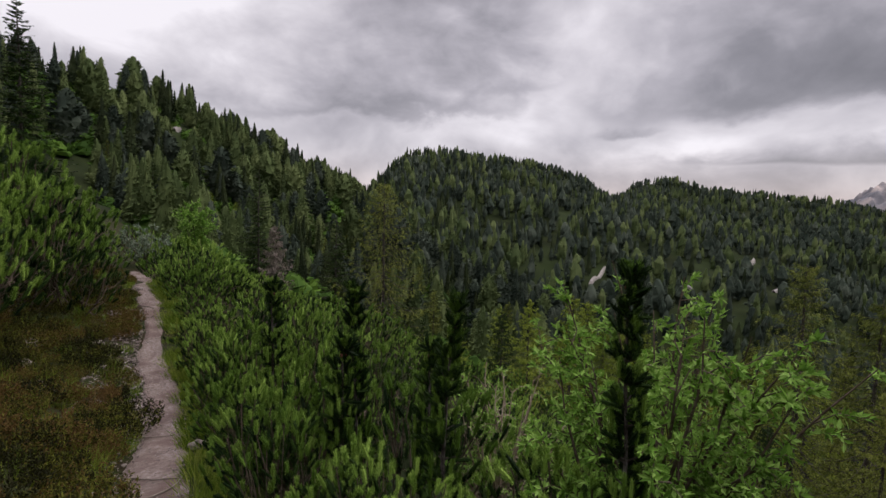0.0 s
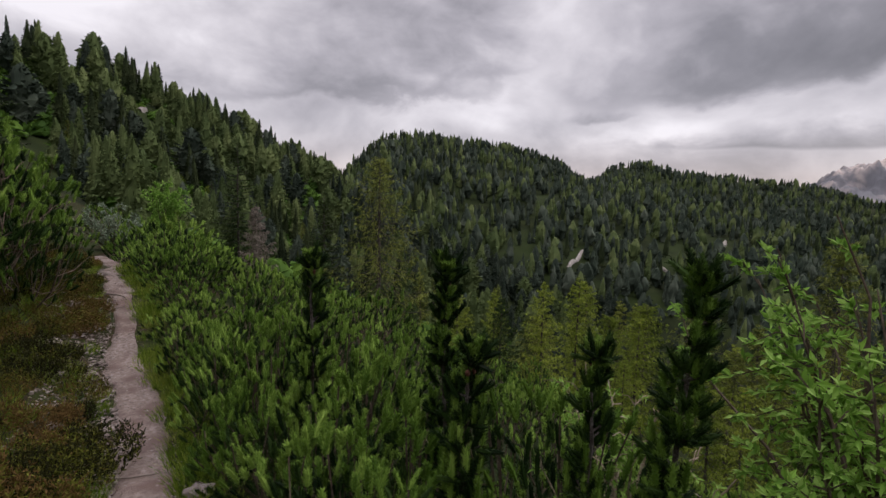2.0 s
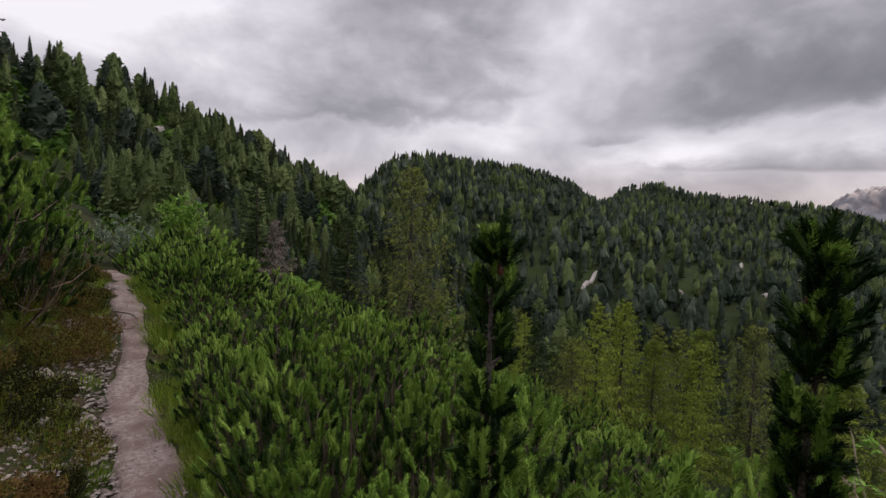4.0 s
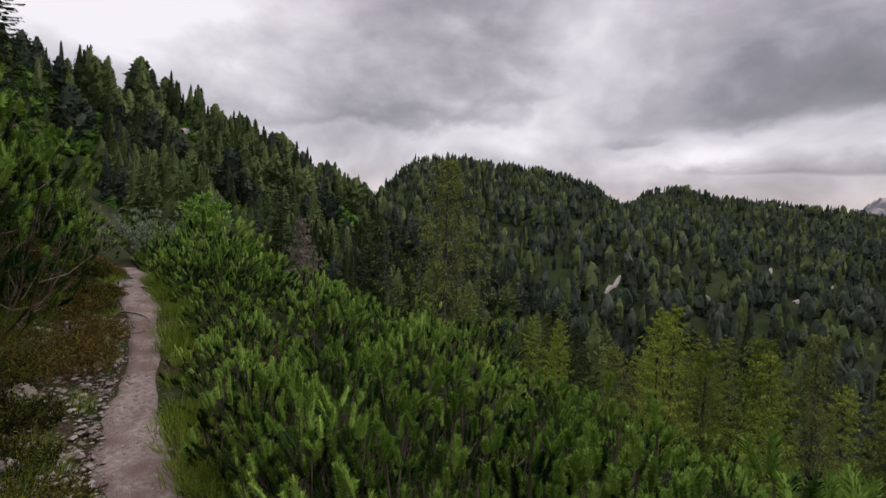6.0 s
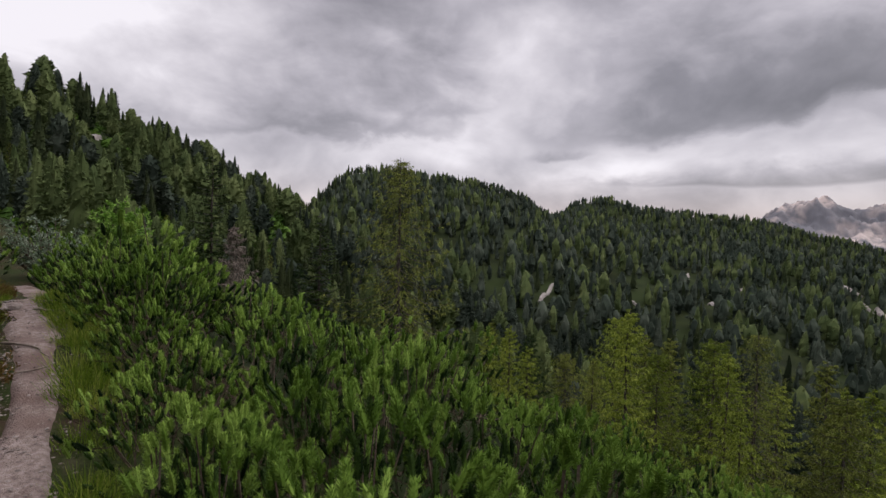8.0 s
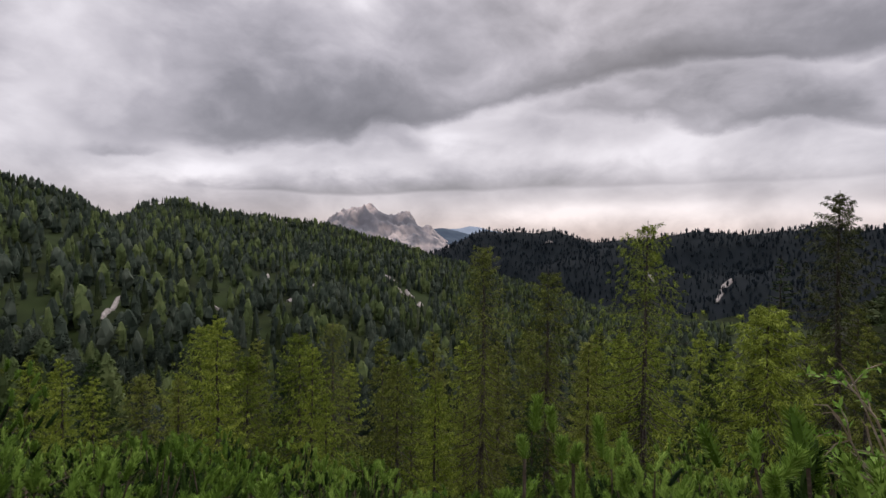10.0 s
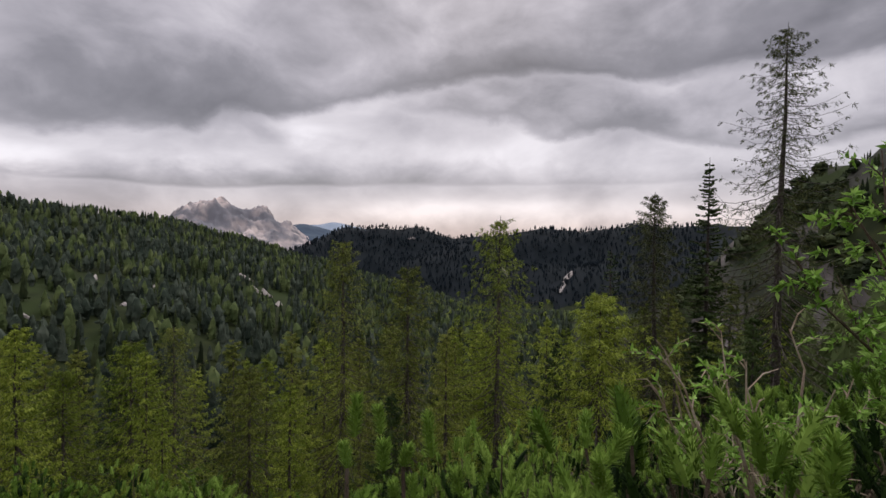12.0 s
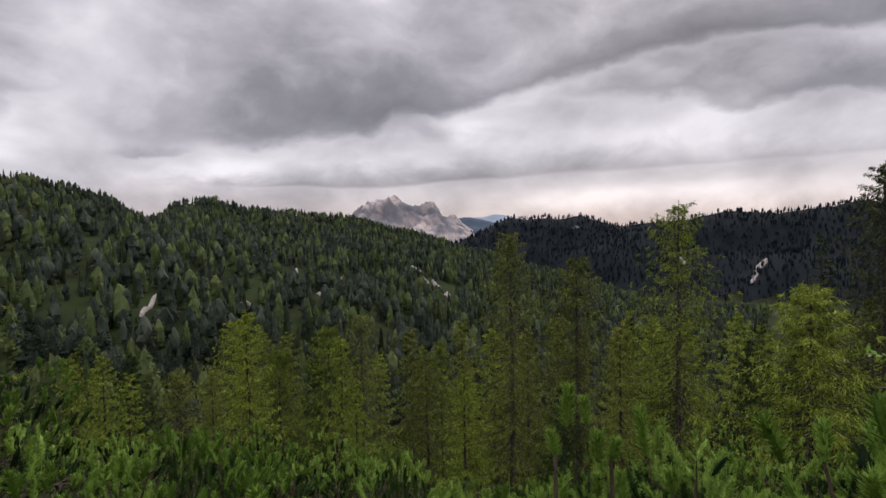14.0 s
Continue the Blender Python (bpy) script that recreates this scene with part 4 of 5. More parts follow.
def plant_far_woods():
    p, zone, r, a, rs = scatter(-58, 82, 95, 690, 5.1, 41)
    gap = fbm(p[:, 0], p[:, 1], 60, 3, 42)
    crest = np.interp(a, [-58, -31, -20, -14, -8, -6, 0, 20, 40, 62, 82], [165, 190, 255, 295, 350, 445, 460, 530, 660, 660, 660])
    keep = (gap < 0.62) & (zone < 3) & ~near_scree(p) & (r < crest + 14)
    p, r, a, crest = p[keep], r[keep], a[keep], crest[keep]
    mix = fbm(p[:, 0], p[:, 1], 45, 2, 43) + rs.normal(size=len(p)) * 0.5
    left = a < -7
    h = rs.uniform(6.0, 12.0, len(p)) * np.where(left, 1.0, np.interp(r / crest, [0.6, 0.95], [1.0, 0.72]))
    ridge = np.where(a > -30, r > crest - 75, r > crest - 30)
    dark = (left & (mix < np.where(ridge, 0.55, -0.7))) | (~left & (mix < np.where(r > crest - 40, -0.1, -0.85)))
    larch = ~dark & (mix > np.where(left, -0.1, 0.45))
    pine = ~dark & ~larch
    nearer = (r < 165) | (left & (r < 270))
    for close, fine in ((nearer, 1), (~nearer, 0)):
        far_wood("spruce_wood", p[dark & close], h[dark & close] * 1.05, ["spruce", "spruce", "spruce"], "far_dark", fine, 50, "dense dark spruce wood on the ridge")
        far_wood("larch_wood", p[larch & close], h[larch & close], ["larch", "larch", "round"], "far_larch", fine, 60, "soft green larches on the far slope")
        far_wood("pine_wood", p[pine & close], h[pine & close] * 0.9, ["round", "larch", "spruce", "round"], "far_spruce", fine, 70, "grey-green stone pines covering the hill")
    p, zone, r, a, rs = scatter(50, 95, 820, 1530, 12.0, 44)
    keep = (zone == 4)
    p = p[keep]
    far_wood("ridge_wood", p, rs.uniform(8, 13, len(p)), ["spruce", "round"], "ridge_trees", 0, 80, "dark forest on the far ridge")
    p, zone, r, a, rs = scatter(82, 125, 45, 200, 3.6, 45)
    keep = (zone < 3) | (fbm(p[:, 0], p[:, 1], 30, 3, 46) < 0.25)
    far_wood("slope_wood", p[keep], (rs.uniform(4, 9, len(p)) * np.where(zone == 3, 0.4, 1.0))[keep], ["spruce", "larch"], "far_dark", 0, 90, "dark conifers below the cliff")
    p, zone, r, a, rs = scatter(-58, -10, 95, 230, 3.4, 40)
    keep = (zone < 3) & ~near_scree(p)
    far_wood("knee_wood", p[keep], rs.uniform(1.2, 2.4, len(p))[keep], ["bush", "bush"], "far_scrub", 0, 97, "low scrub between the trees of the slope")
    p, zone, r, a, rs = scatter(92, 126, 50, 215, 3.0, 39)
    keep = (zone == 3) & (fbm(p[:, 0], p[:, 1], 34, 3, 29) < 0.16)
    far_wood("knee_wood", p[keep], rs.uniform(1.2, 2.6, len(p))[keep], ["bush", "bush"], "far_dark", 0, 96, "dark scrub growing between rocks below the cliff")
    # the slopes close by: fuller trees, and knee-wood between them
    p, zone, r, a, rs = scatter(-58, 112, 34, 110, 3.3, 47)
    d = on_trail(p[:, 0], p[:, 1])[0]
    h = rs.uniform(3.5, 8.0, len(p))
    over = (p[:, 2] + h - HOME[2]) / r
    keep = (np.abs(d) > 4) & (over < view_limit(a))
    mix = fbm(p[:, 0], p[:, 1], 25, 2, 48) + rs.normal(size=len(p)) * 0.5
    for name, m, kinds, mat, label in (("larch_wood", mix > 0.1, ["larch", "larch", "larch"], "far_larch", "green larches on the slope below"),
                                       ("pine_wood", (mix <= 0.1) & (mix > -0.55), ["round", "larch", "spruce"], "far_spruce", "mixed pines on the slope below"),
                                       ("spruce_wood", mix <= -0.55, ["spruce", "spruce"], "far_dark", "dark spruces on the slope")):
        far_wood(name, p[keep & m], h[keep & m], kinds, mat, 1, 95, label)
    p, zone, r, a, rs = scatter(-60, 112, 27, 105, 2.1, 49)
    d = on_trail(p[:, 0], p[:, 1])[0]
    keep = (np.abs(d) > 4.5) & (rs.uniform(size=len(p)) < 0.8)
    far_wood("knee_wood", p[keep], rs.uniform(0.9, 1.9, len(p))[keep], ["bush", "bush", "bush"], "far_scrub", 0, 98, "low mountain pine scrub covering the slope")


plant_far_woods()


# ---- trees near at hand ----
def stand(ob, x, y, turn=0.0, size=1.0, sink=0.05):
    ob.matrix_basis = pose(x, y, ground_z(x, y) - sink, 0, 0, turn) @ Matrix.Diagonal((size, size, size, 1))
    return ob


def spot(az, r):
    return HOME[0] + r * math.sin(radians(az)), HOME[1] + r * math.cos(radians(az))


def height_to(az, r, el):
    x, y = spot(az, r)
    return HOME[2] + r * math.tan(radians(el)) - ground_z(x, y)


# larches that stand alone: azimuth, distance, height angle of the top, spread, foliage, fullness
LARCHES = [
    (1.7, 15.6, 8.2, 2.3, "larch_dull", 0.8, "tall larch with thin, dull green foliage above the scrub"),
    (35.8, 20.0, -10.0, 2.1, "larch", 1.0, "bright green young larch below the path"),
    (55.9, 17.0, -0.2, 2.0, "larch_dull", 0.8, "slender larch with drooping brownish boughs"),
    (63.3, 16.5, -3.0, 2.1, "larch_dull", 1.0, "feathery larch with a pointed crown"),
    (73.3, 18.0, 2.3, 2.6, "larch", 1.0, "broad larch with long hanging boughs"),
    (89.7, 19.0, 4.8, 1.9, "larch_backlit", 1.0, "tall narrow larch with a dense top"),
    (100.4, 21.0, 19.4, 3.1, "larch_backlit", 1.0, "high thin larch with see-through crown"),
    (26.2, 27.0, -8.7, 2.0, "larch", 1.0, "young larch among others on the slope"),
    (39.5, 25.5, -9.0, 2.4, "larch_dull", 0.9, "leaning larch behind a brighter one"),
    (46.5, 18.5, -13.5, 1.9, "larch_dull", 0.9, "small larch on the steep slope"),
    (30.5, 22.0, -12.0, 1.8, "larch", 1.0, "light green larch on the slope"),
    (21.0, 24.0, -13.0, 1.9, "larch_dull", 0.9, "small larch in the scrub"),
    (84.0, 12.0, -5.6, 1.7, "larch", 1.1, "bushy light green larch"),
]
for i, (az, r, el, spread, mat, full, label) in enumerate(LARCHES):
    h = height_to(az, r, el)
    t = larch_tree("larch", 100 + i, h, 0.0105 * h + 0.02, spread * 1.35, int(80 + 10 * h), int(115 * full), 0.10, mat, label, thin=0.85)
    tagged(stand(t, *spot(az, r)), group="larches below the path")

SPRUCES = [
    (-7.0, 20.0, 1.6, 1.7, 26, 7, 0.0, "dark spruce close behind a larch"),
    (-17.9, 22.7, 7.4, 2.0, 26, 7, 0.1, "tall dull spruce with dead boughs below"),
    (94.4, 18.0, 8.0, 1.5, 38, 8, 0.1, "dark ragged spruce with gaps in its boughs"),
    (85.5, 25.0, -1.0, 2.0, 26, 7, 0.0, "dark dense spruce among larches"),
    (-43.5, 20.0, 24.0, 2.2, 34, 8, 0.0, "dark spruce above the bank"),
]
for i, (az, r, el, spread, rings, per, gap, label) in enumerate(SPRUCES):
    h = height_to(az, r, el)
    t = spruce_tree("spruce", 200 + i, h, 0.0085 * h + 0.02, spread, rings, per, 0.10, label, gappy=gap)
    tagged(stand(t, *spot(az, r)), group="spruces near the path")

# middle distance: copies of a few grown trees
MID = [larch_tree("larch", 301, 7.5, 0.09, 2.0, 76, 120, 0.125, "larch", "young green larch on the slope", thin=1.2),
       larch_tree("larch", 302, 8.5, 0.10, 1.9, 76, 120, 0.125, "larch_dull", "dull green larch on the slope", thin=1.2),
       spruce_tree("spruce", 303, 7.5, 0.14, 1.7, 24, 6, 0.13, "dark spruce among larches"),
       larch_tree("larch", 304, 6.5, 0.09, 1.9, 70, 120, 0.125, "spruce", "grey-green pine with a full crown", thin=1.5)]


def plant_middle():
    rs = np.random.RandomState(9)
    taken = [spot(l[0], l[1]) for l in LARCHES] + [spot(s[0], s[1]) for s in SPRUCES]
    made, tries = 0, 0
    used = set()
    while made < 75 and tries < 9000:
        tries += 1
        az, r = rs.uniform(-52, 112), math.sqrt(rs.uniform(24 ** 2, 100 ** 2))
        x, y = spot(az, r)
        d = float(on_trail(np.array([x]), np.array([y]))[0][0])
        if -4 < d < 6 or (az < -8 and r < 32):
            continue
        if any((x - a) ** 2 + (y - b) ** 2 < 3.2 ** 2 for a, b in taken):
            continue
        # keep the valley view open: nothing that would top the view over the slope
        k = int(rs.choice([0, 1, 2, 3], p=[0.34, 0.3, 0.16, 0.2] if d > 0 else [0.3, 0.25, 0.2, 0.25]))
        size = rs.uniform(0.6, 1.1)
        while size > 0.4 and (ground_z(x, y) + 8 * size - HOME[2]) / r > view_limit(az):
            size -= 0.1
        if size < 0.45:
            continue
        taken.append((x, y))
        if k not in used:
            used.add(k)
            stand(MID[k], x, y, rs.uniform(0, 360), size)
        else:
            c = copy_thing(MID[k], Matrix())
            stand(c, x, y, rs.uniform(0, 360), size)
        made += 1


for t in MID:
    tagged(t, group="trees on the slope")
plant_middle()


def plant_slope_larches():
    """The larches close below the path, whose crowns fill the view down the slope."""
    rs = np.random.RandomState(15)
    taken = [spot(l[0], l[1]) for l in LARCHES]
    for tries in range(1500):
        az, r = rs.uniform(12, 104), math.sqrt(rs.uniform(11.5 ** 2, 32 ** 2))
        x, y = spot(az, r)
        if any((x - a) ** 2 + (y - b) ** 2 < 2.1 ** 2 for a, b in taken):
            continue
        h = (view_limit(az) - rs.uniform(0.0, 0.16)) * r + HOME[2] - ground_z(x, y)
        if h < 2.2:
            continue
        taken.append((x, y))
        stand(copy_thing(MID[int(rs.choice([0, 0, 0, 1, 1, 3]))], Matrix()), x, y, rs.uniform(0, 360), min(h, 11) / 7.6)
        if len(taken) > 75:
            break


plant_slope_larches()


# ---- scrub beside the path ----
NEAR_BUSH = [mugo_bush("mountain_pine", 400 + i, 0.62 + 0.1 * i, 1.0 + 0.14 * i, 125 + 20 * i, 120, 0.036, 0.0062, "dense green dwarf mountain pine beside the path", core=0.013) for i in range(4)]
FAR_BUSH = [mugo_bush("mountain_pine", 420 + i, 0.95 + 0.15 * i, 1.15 + 0.15 * i, 135, 42, 0.044, 0.013, "dwarf mountain pine on the slope", core=0.018) for i in range(3)]
for b in NEAR_BUSH + FAR_BUSH:
    tagged(b, group="mountain pine scrub")


def dist_free(x, y):
    """Places kept for other plants."""
    return any((x - a) ** 2 + (y - b) ** 2 < r * r for a, b, r in ((1.6, 4.0, 0.9), (0.6, 5.5, 0.6), (-12.2, 21.0, 1.2), (-8.9, 27.0, 0.8)))


def plant_scrub():
    rs = np.random.RandomState(12)
    u, c, side = smooth_trail(0.1, 1, 14)
    spots, used = [], set()
    for tries in range(16000):
        k = rs.randint(0, len(c))
        d = rs.uniform(0.6, 11) if rs.uniform() < 0.68 else -rs.uniform(1.3, 12)
        x, y = c[k, 0] + side[k, 0] * d, c[k, 1] + side[k, 1] * d
        if y < -5 or y > 24 or dist_free(x, y):
            continue
        dd = float(on_trail(np.array([x]), np.array([y]))[0][0])
        near = math.hypot(x - max(min(x, 0), -3.2), y - max(min(y, 6.3), 0)) < 4.6
        gap = 0.66 if near else 1.05
        low = 0.62 if near else 0.8
        if dd > 0 and dd < low or dd < 0 and dd > (-1.15 if y > 8.5 else -1.8):
            continue
        if any((x - a) ** 2 + (y - b) ** 2 < gap ** 2 for a, b in spots):
            continue
        if len(spots) > 240:
            break
        spots.append((x, y))
        pool = NEAR_BUSH if near else FAR_BUSH
        i = int(rs.randint(0, len(pool)))
        size = rs.uniform(0.75, 1.1)
        if 0 < dd < 1.0:
            size *= 0.9
        if dd < 0:
            size *= 1.15
        key = (near, i)
        if key not in used:
            used.add(key)
            stand(pool[i], x, y, rs.uniform(0, 360), size)
        else:
            stand(copy_thing(pool[i], Matrix()), x, y, rs.uniform(0, 360), size)


plant_scrub()

for x, y, size in ((-7.2, 8.6, 1.3), (-7.9, 9.6, 1.4), (-8.4, 10.8, 1.3), (-9.2, 12.2, 1.4), (-7.0, 7.4, 1.3), (-8.3, 8.6, 1.6), (-6.4, 6.4, 1.2), (-6.9, 9.4, 1.0), (-8.9, 9.9, 1.7), (-7.8, 7.6, 1.5), (-9.6, 11.2, 1.7)):
    stand(copy_thing(NEAR_BUSH[3], Matrix()), x, y, 50 * y, size)


def plant_edge():
    """A closed row of pine along the lower edge of the path."""
    rs = np.random.RandomState(33)
    u, c, side = smooth_trail(0.1, 2, 12)
    last = -9.0
    for k in range(len(c)):
        if u[k] - last < 0.42 or not -2 < c[k, 1] < 14.5:
            continue
        last = u[k]
        d = rs.uniform(0.72, 1.05)
        x, y = c[k, 0] + side[k, 0] * d, c[k, 1] + side[k, 1] * d
        near = y < 9
        stand(copy_thing((NEAR_BUSH if near else FAR_BUSH)[rs.randint(0, 3)], Matrix()), x, y, rs.uniform(0, 360), rs.uniform(0.55, 0.8) * (1 if near else 0.8))


plant_edge()


# the bushes at the walker's elbow, where the path is left for the view
for i, (x, y, top, wide) in enumerate(((-2.52, 6.44, 1.36, 0.12), (-2.2, 6.62, 1.18, 0.30), (-1.95, 6.3, 1.16, 0.32), (-1.7, 6.8, 1.1, 0.38), (-2.55, 7.05, 1.08, 0.36))):
    b = mugo_bush("mountain_pine", 440 + i, wide, top - ground_z(x, y), 10 if wide < 0.2 else 95, 330, 0.022, 0.003,
                  "mountain pine with thick bright green shoots by the path", lean=0.25, core=0.009, uneven=0.06)
    tagged(stand(b, x, y, 0.0, 1.0, 0.0), group="mountain pine scrub")


def plant_bend():
    """Pine that closes in on the path where it bends out of sight."""
    rs = np.random.RandomState(35)
    u, c, side = smooth_trail(0.1, 2, 14)
    ok = np.where((c[:, 1] > 11.5) & (c[:, 1] < 27))[0]
    for i in range(46):
        k = rs.choice(ok)
        d = -rs.uniform(1.1, 5.5) if i % 3 else rs.uniform(0.9, 3.0)
        stand(copy_thing(FAR_BUSH[i % 3], Matrix()), c[k, 0] + side[k, 0] * d, c[k, 1] + side[k, 1] * d, rs.uniform(0, 360), rs.uniform(0.8, 1.3))


plant_bend()


# ---- single plants ----
SHRUB = "broad-leaved shrub with narrow bright green leaves"
x, y = 1.6, 4.0
stand(broadleaf("green_shrub", 500, 2.45 - ground_z(x, y), 1.3, 40, 15000, 0.08, "leaf", SHRUB + " rising above the scrub"), x, y)
x, y = 0.6, 5.5
stand(broadleaf("green_shrub", 501, 1.15 - ground_z(x, y), 0.8, 22, 5200, 0.06, "leaf", "half-bare shrub with pale twigs and yellow-green leaves", bare=0.45, bark="pale_twig"), x, y)
x, y = 3.0, 2.2
stand(broadleaf("green_shrub", 502, 1.9 - ground_z(x, y), 1.2, 30, 8000, 0.08, "leaf", SHRUB + " on the slope"), x, y)
x, y = -12.25, 20.95
stand(broadleaf("willow_bush", 503, 1.9, 1.35, 28, 3600, 0.11, "leaf_grey", "silvery grey-green willow bush at the bend of the path"), x, y)
x, y = -15.8, 32.6
stand(broadleaf("birch_tree", 504, 4.2, 1.9, 18, 5200, 0.22, "leaf", "bright green young birch beyond the bend", "tree"), x, y)
x, y = -8.9, 27.0
stand(larch_tree("dead_tree", 505, 1.6 - ground_z(x, y), 0.06, 1.3, 70, 60, 0.16, "dead_wood", "dead conifer with hanging reddish-grey twigs", droop=0.9, trunk_mat="dead_wood"), x, y)

# young pines that top the scrub: place and height of the tip
LEADERS = [(-5.5, 6.1, 5.0), (0.98, 2.96, 2.5), (-0.14, 3.58, 2.12), (-0.85, 3.86, 1.78), (-1.75, 5.13, 2.02), (-0.9, 4.8, 2.0), (-0.2, 4.15, 1.7), (1.3, 1.4, 1.75)]
for i, (x, y, top) in enumerate(LEADERS):
    size = 0.75 if top < 3 else 1.5
    t = leader_pine("young_pine", 520 + i, (top - ground_z(x, y) + 0.05) / size, 170, 0.034, 0.006, "young mountain pine with a bare leading stem above the scrub", reach=0.8)
    tagged(stand(t, x, y, 40 * i, size), group="young pines by the path")


# ---- the bank and the path's edges ----
def beside(s_from, s_to, d_from, d_to, count, seed, apart):
    """Places along the path between two distances from it."""
    rs = np.random.RandomState(seed)
    u, c, side = smooth_trail(0.1, 2, 12)
    out = []
    for _ in range(count * 12):
        k = rs.randint(0, len(c))
        if not s_from < c[k, 1] < s_to:
            continue
        d = rs.uniform(d_from, d_to)
        x, y = c[k, 0] + side[k, 0] * d, c[k, 1] + side[k, 1] * d
        if all((x - a) ** 2 + (y - b) ** 2 > apart ** 2 for a, b in out):
            out.append((x, y))
        if len(out) >= count:
            break
    return out, rs


def sow(kinds, places, rs, group, low=0.7, high=1.25):
    """Stands each kind in turn on the places: the first ones themselves, then copies."""
    for i, (x, y) in enumerate(places):
        ob = kinds[i % len(kinds)]
        if i >= len(kinds):
            ob = copy_thing(ob, Matrix())
        tagged(stand(ob, x, y, rs.uniform(0, 360), rs.uniform(low, high), 0.01), group=group)


heaths = [heath("heath_cushion", 600 + i, 0.24 + 0.05 * i, 0.2 + 0.03 * i, 260, "cushion of brown and olive heath on the bank") for i in range(4)]
places, rs = beside(-2.5, 15, -2.6, -0.5, 230, 61, 0.25)
sow(heaths, places, rs, "heath on the bank")
grasses = [tuft("grass_tuft", 620 + i, 0.13 + 0.02 * i, 0.19 + 0.03 * i, 150, 0.006, "grass", "tuft of yellow-green mountain grass") for i in range(4)]
places, rs = beside(-2.5, 15, 0.24, 0.55, 170, 62, 0.12)
more, _ = beside(-2.5, 15, -2.2, -0.32, 230, 63, 0.17)
sow(grasses, places + more, rs, "grass along the path")


# ---- stones, roots and litter ----
def pebble(shape, centre, size, rs):
    """An angular stone: a squashed, dented octahedron with split faces."""
    v = np.array([(1, 0, 0), (-1, 0, 0), (0, 1, 0), (0, -1, 0), (0, 0, 1), (0, 0, -1), (0.7, 0.7, 0.4), (-0.7, 0.6, 0.5), (-0.6, -0.7, 0.4), (0.7, -0.6, 0.5)], float)
    f = [(0, 6, 4), (6, 2, 4), (2, 7, 4), (7, 1, 4), (1, 8, 4), (8, 3, 4), (3, 9, 4), (9, 0, 4), (0, 5, 2), (2, 5, 1), (1, 5, 3), (3, 5, 0), (0, 2, 6), (2, 1, 7), (1, 3, 8), (3, 0, 9)]
    v = v * rs.uniform(0.7, 1.3, (10, 1)) * np.array([rs.uniform(0.8, 1.4), rs.uniform(0.7, 1.1), rs.uniform(0.35, 0.8)]) * size
    a = rs.uniform(0, 6.28)
    v = np.stack([v[:, 0] * math.cos(a) - v[:, 1] * math.sin(a), v[:, 0] * math.sin(a) + v[:, 1] * math.cos(a), v[:, 2]], -1)
    shape.add(v + np.asarray(centre), f)


def strew(name, places, rs, low, high, label):
    s = Shape()
    xy = np.array(places)
    z = heights(xy[:, 0], xy[:, 1])[0]
    for (x, y), zz in zip(places, z):
        size = low + (high - low) * rs.uniform() ** 3
        pebble(s, (x, y, zz + size * 0.1 - 0.005), size, rs)
    return tagged(new(name, s.mesh(name, M["stone"])), label, "gravel", kind="stuff")


def spread_out(y0, y1, d0, d1, count, seed):
    rs = np.random.RandomState(seed)
    u, c, side = smooth_trail(0.05, 2, 12)
    ok = np.where((c[:, 1] > y0) & (c[:, 1] < y1))[0]
    k = rs.choice(ok, count)
    d = rs.uniform(d0, d1, count)
    return np.stack([c[k, 0] + side[k, 0] * d, c[k, 1] + side[k, 1] * d], -1), rs


places, rs = spread_out(-1.5, 14, -0.42, 0.3, 5000, 71)
strew("path_gravel", places, rs, 0.003, 0.016, "fine pinkish gravel strewn over the path")
places, rs = spread_out(5.5, 11.0, -1.0, -0.2, 4200, 72)
strew("bank_gravel", places, rs, 0.005, 0.035, "pinkish grey stone chips washed down the bank")
places, rs = spread_out(-1.5, 5.5, -0.75, -0.3, 500, 73)
strew("bank_gravel", places, rs, 0.006, 0.035, "small stone chips along the edge of the path")


def lone_stone(x, y, size, seed, label):
    rs = np.random.RandomState(seed)
    bm = bmesh.new()
    bmesh.ops.create_icosphere(bm, subdivisions=3, radius=1.0)
    for v in bm.verts:
        n = noise.noise(v.co * 1.3 + Vector((seed, 0, 0))) * 0.45 + noise.noise(v.co * 3.1 + Vector((0, seed, 0))) * 0.18
        v.co *= 1 + n
        v.co = Vector((v.co.x * 1.2, v.co.y * 0.9, max(v.co.z, -0.4) * 0.65)) * size
    me = bpy.data.meshes.new("stone")
    bm.to_mesh(me)
    bm.free()
    me.materials.append(M["stone"])
    ob = tagged(new("stone", me), label, "stone", group="stones beside the path")
    ob.matrix_basis = pose(x, y, ground_z(x, y) + size * 0.1, 0, 0, rs.uniform(0, 360))


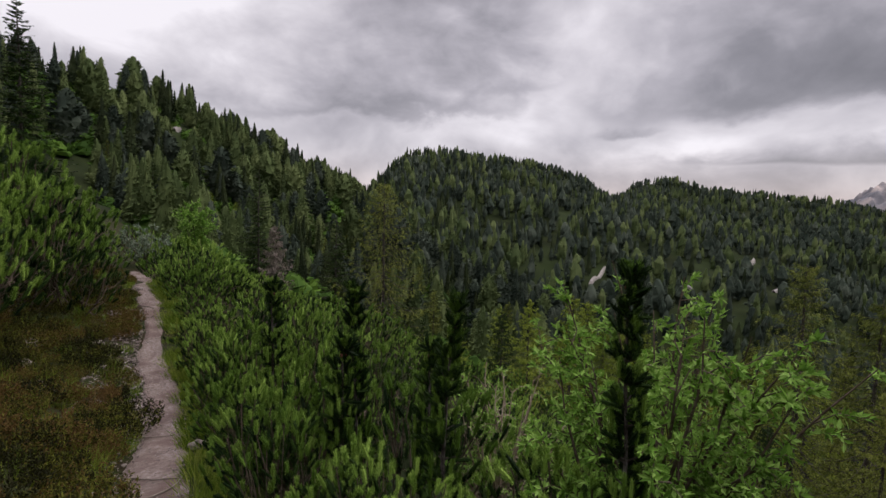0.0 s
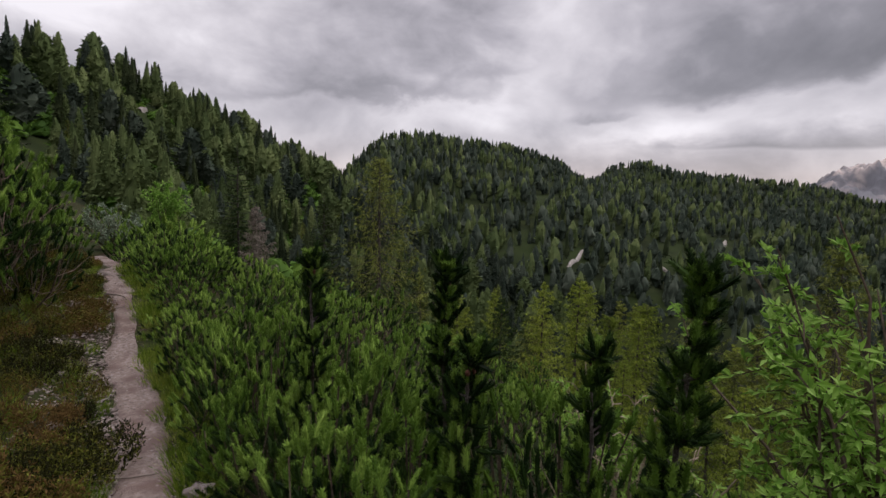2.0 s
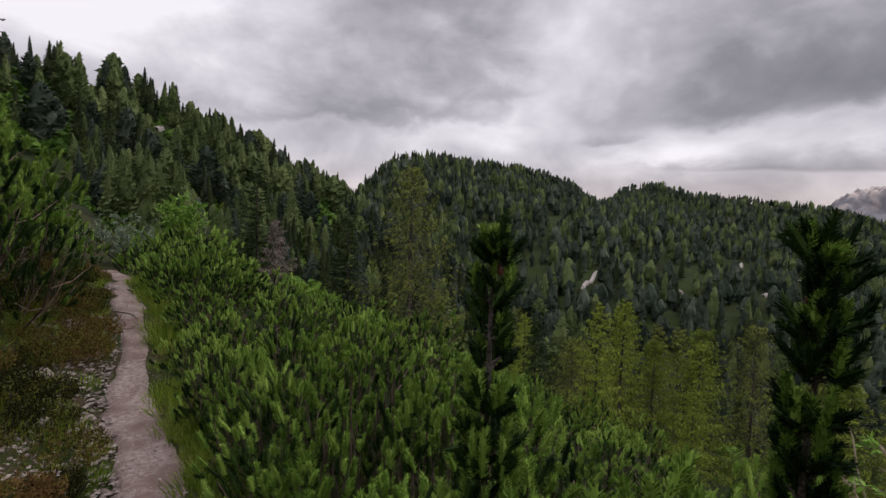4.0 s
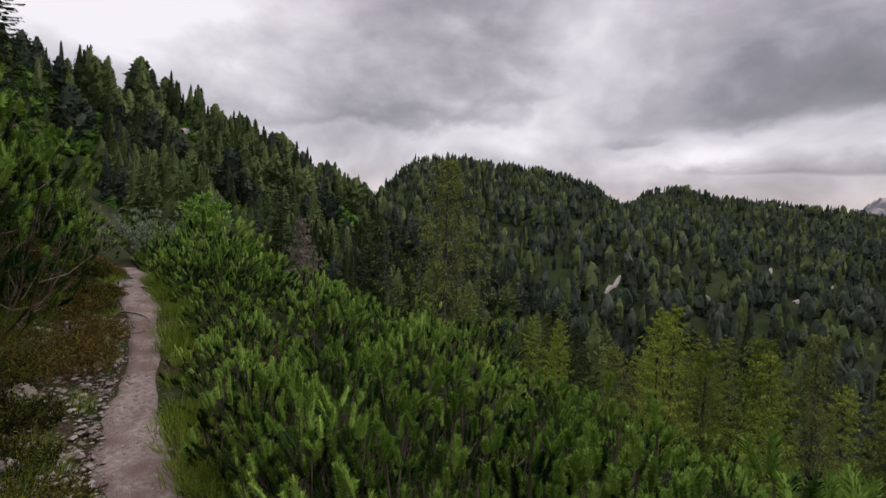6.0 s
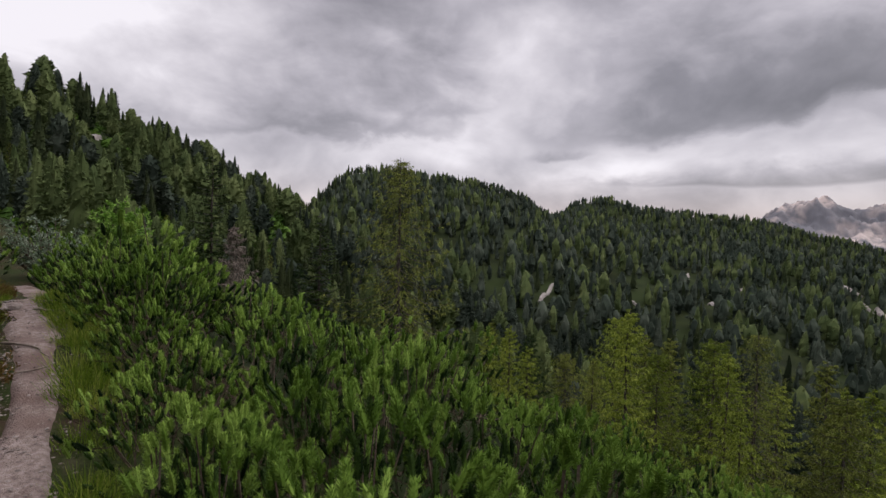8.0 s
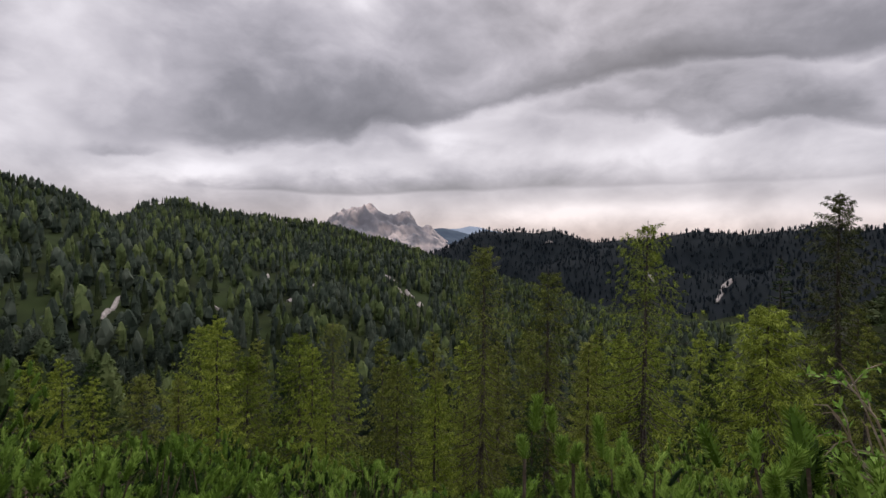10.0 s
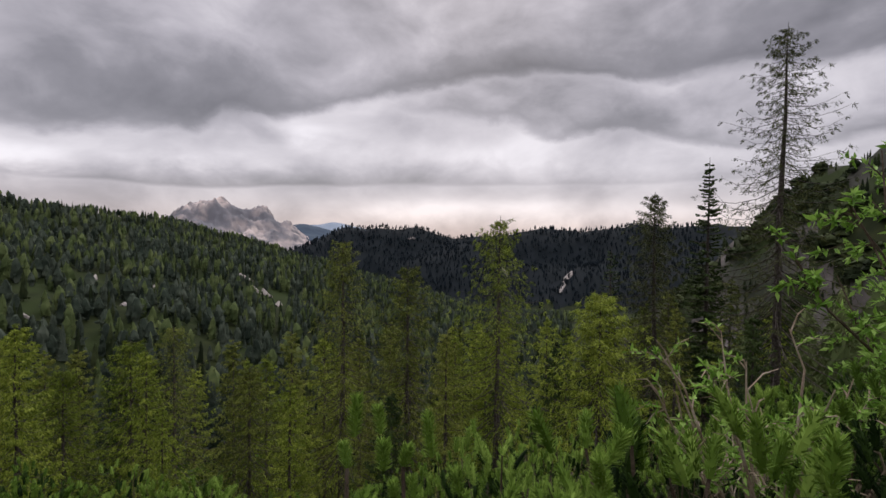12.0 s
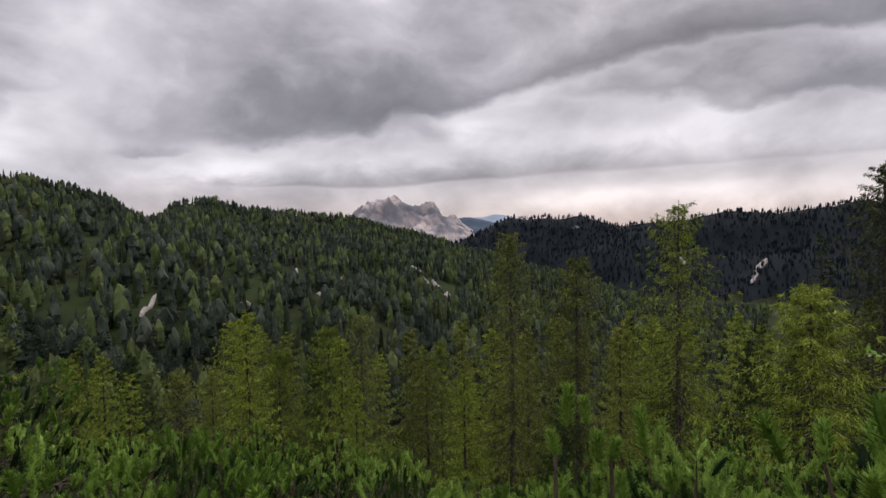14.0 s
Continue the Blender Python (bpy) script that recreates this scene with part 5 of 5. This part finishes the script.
STONES = [(-2.68, 5.45, 0.09), (-6.0, 7.3, 0.14), (-5.6, 6.7, 0.11), (-5.9, 8.6, 0.10), (-4.6, 6.9, 0.08), (-5.2, 7.6, 0.10), (-4.9, 6.1, 0.12), (-6.6, 10.1, 0.12), (-7.5, 12.4, 0.1), (-4.4, 6.4, 0.07), (-6.2, 9.3, 0.09)]
for i, (x, y, size) in enumerate(STONES):
    lone_stone(x, y, size, 80 + i, "weathered pale limestone block half sunk in the ground")


def root(points, thick, label, name="root"):
    """A bare root or fallen branch that lies over the ground."""
    p = np.array(points, float)
    t = np.linspace(0, len(p) - 1, 14)
    xy = np.stack([np.interp(t, np.arange(len(p)), p[:, k]) for k in range(2)], -1)
    xy += np.cumsum(np.random.RandomState(int(abs(p[0, 0]) * 100)).normal(size=xy.shape) * 0.012, 0)
    z = heights(xy[:, 0], xy[:, 1])[0] + thick * 0.5 + 0.01 * np.sin(t * 2)
    s = Shape()
    s.tube(np.column_stack([xy, z]), thick * np.linspace(1, 0.35, 14) * np.where((t < 0.01) | (t > len(p) - 1.01), 0.3, 1), 6)
    tagged(new(name, s.mesh(name, M["dead_wood"], True)), label, name, group=name + "s on the path")


ROOT = "bare grey root crossing the trodden path"
for a, b, c, th in (((-6.75, 11.1), (-6.4, 11.0), (-6.05, 10.75), 0.03), ((-7.25, 12.4), (-6.9, 12.3), (-6.6, 12.35), 0.03),
                    ((-7.4, 12.8), (-7.1, 12.75), (-6.85, 12.85), 0.03), ((-3.75, 5.75), (-3.4, 5.85), (-3.15, 5.95), 0.015), ((-2.9, 4.6), (-2.65, 4.5), (-2.35, 4.55), 0.018), ((-2.6, 3.9), (-2.4, 4.3), (-2.45, 4.7), 0.02),
                    ((-6.3, 10.2), (-6.1, 10.45), (-5.95, 10.75), 0.024)):
    root((a, b, c), th * 0.55, ROOT)
for a, b in (((-3.2, 4.2), (-2.8, 4.05)), ((-3.6, 4.6), (-3.1, 4.35)), ((-4.4, 5.3), (-3.9, 5.5)), ((-5.4, 6.2), (-4.9, 6.4))):
    root((a, b), 0.009, "thin dry stick lying on the bank", "stick")
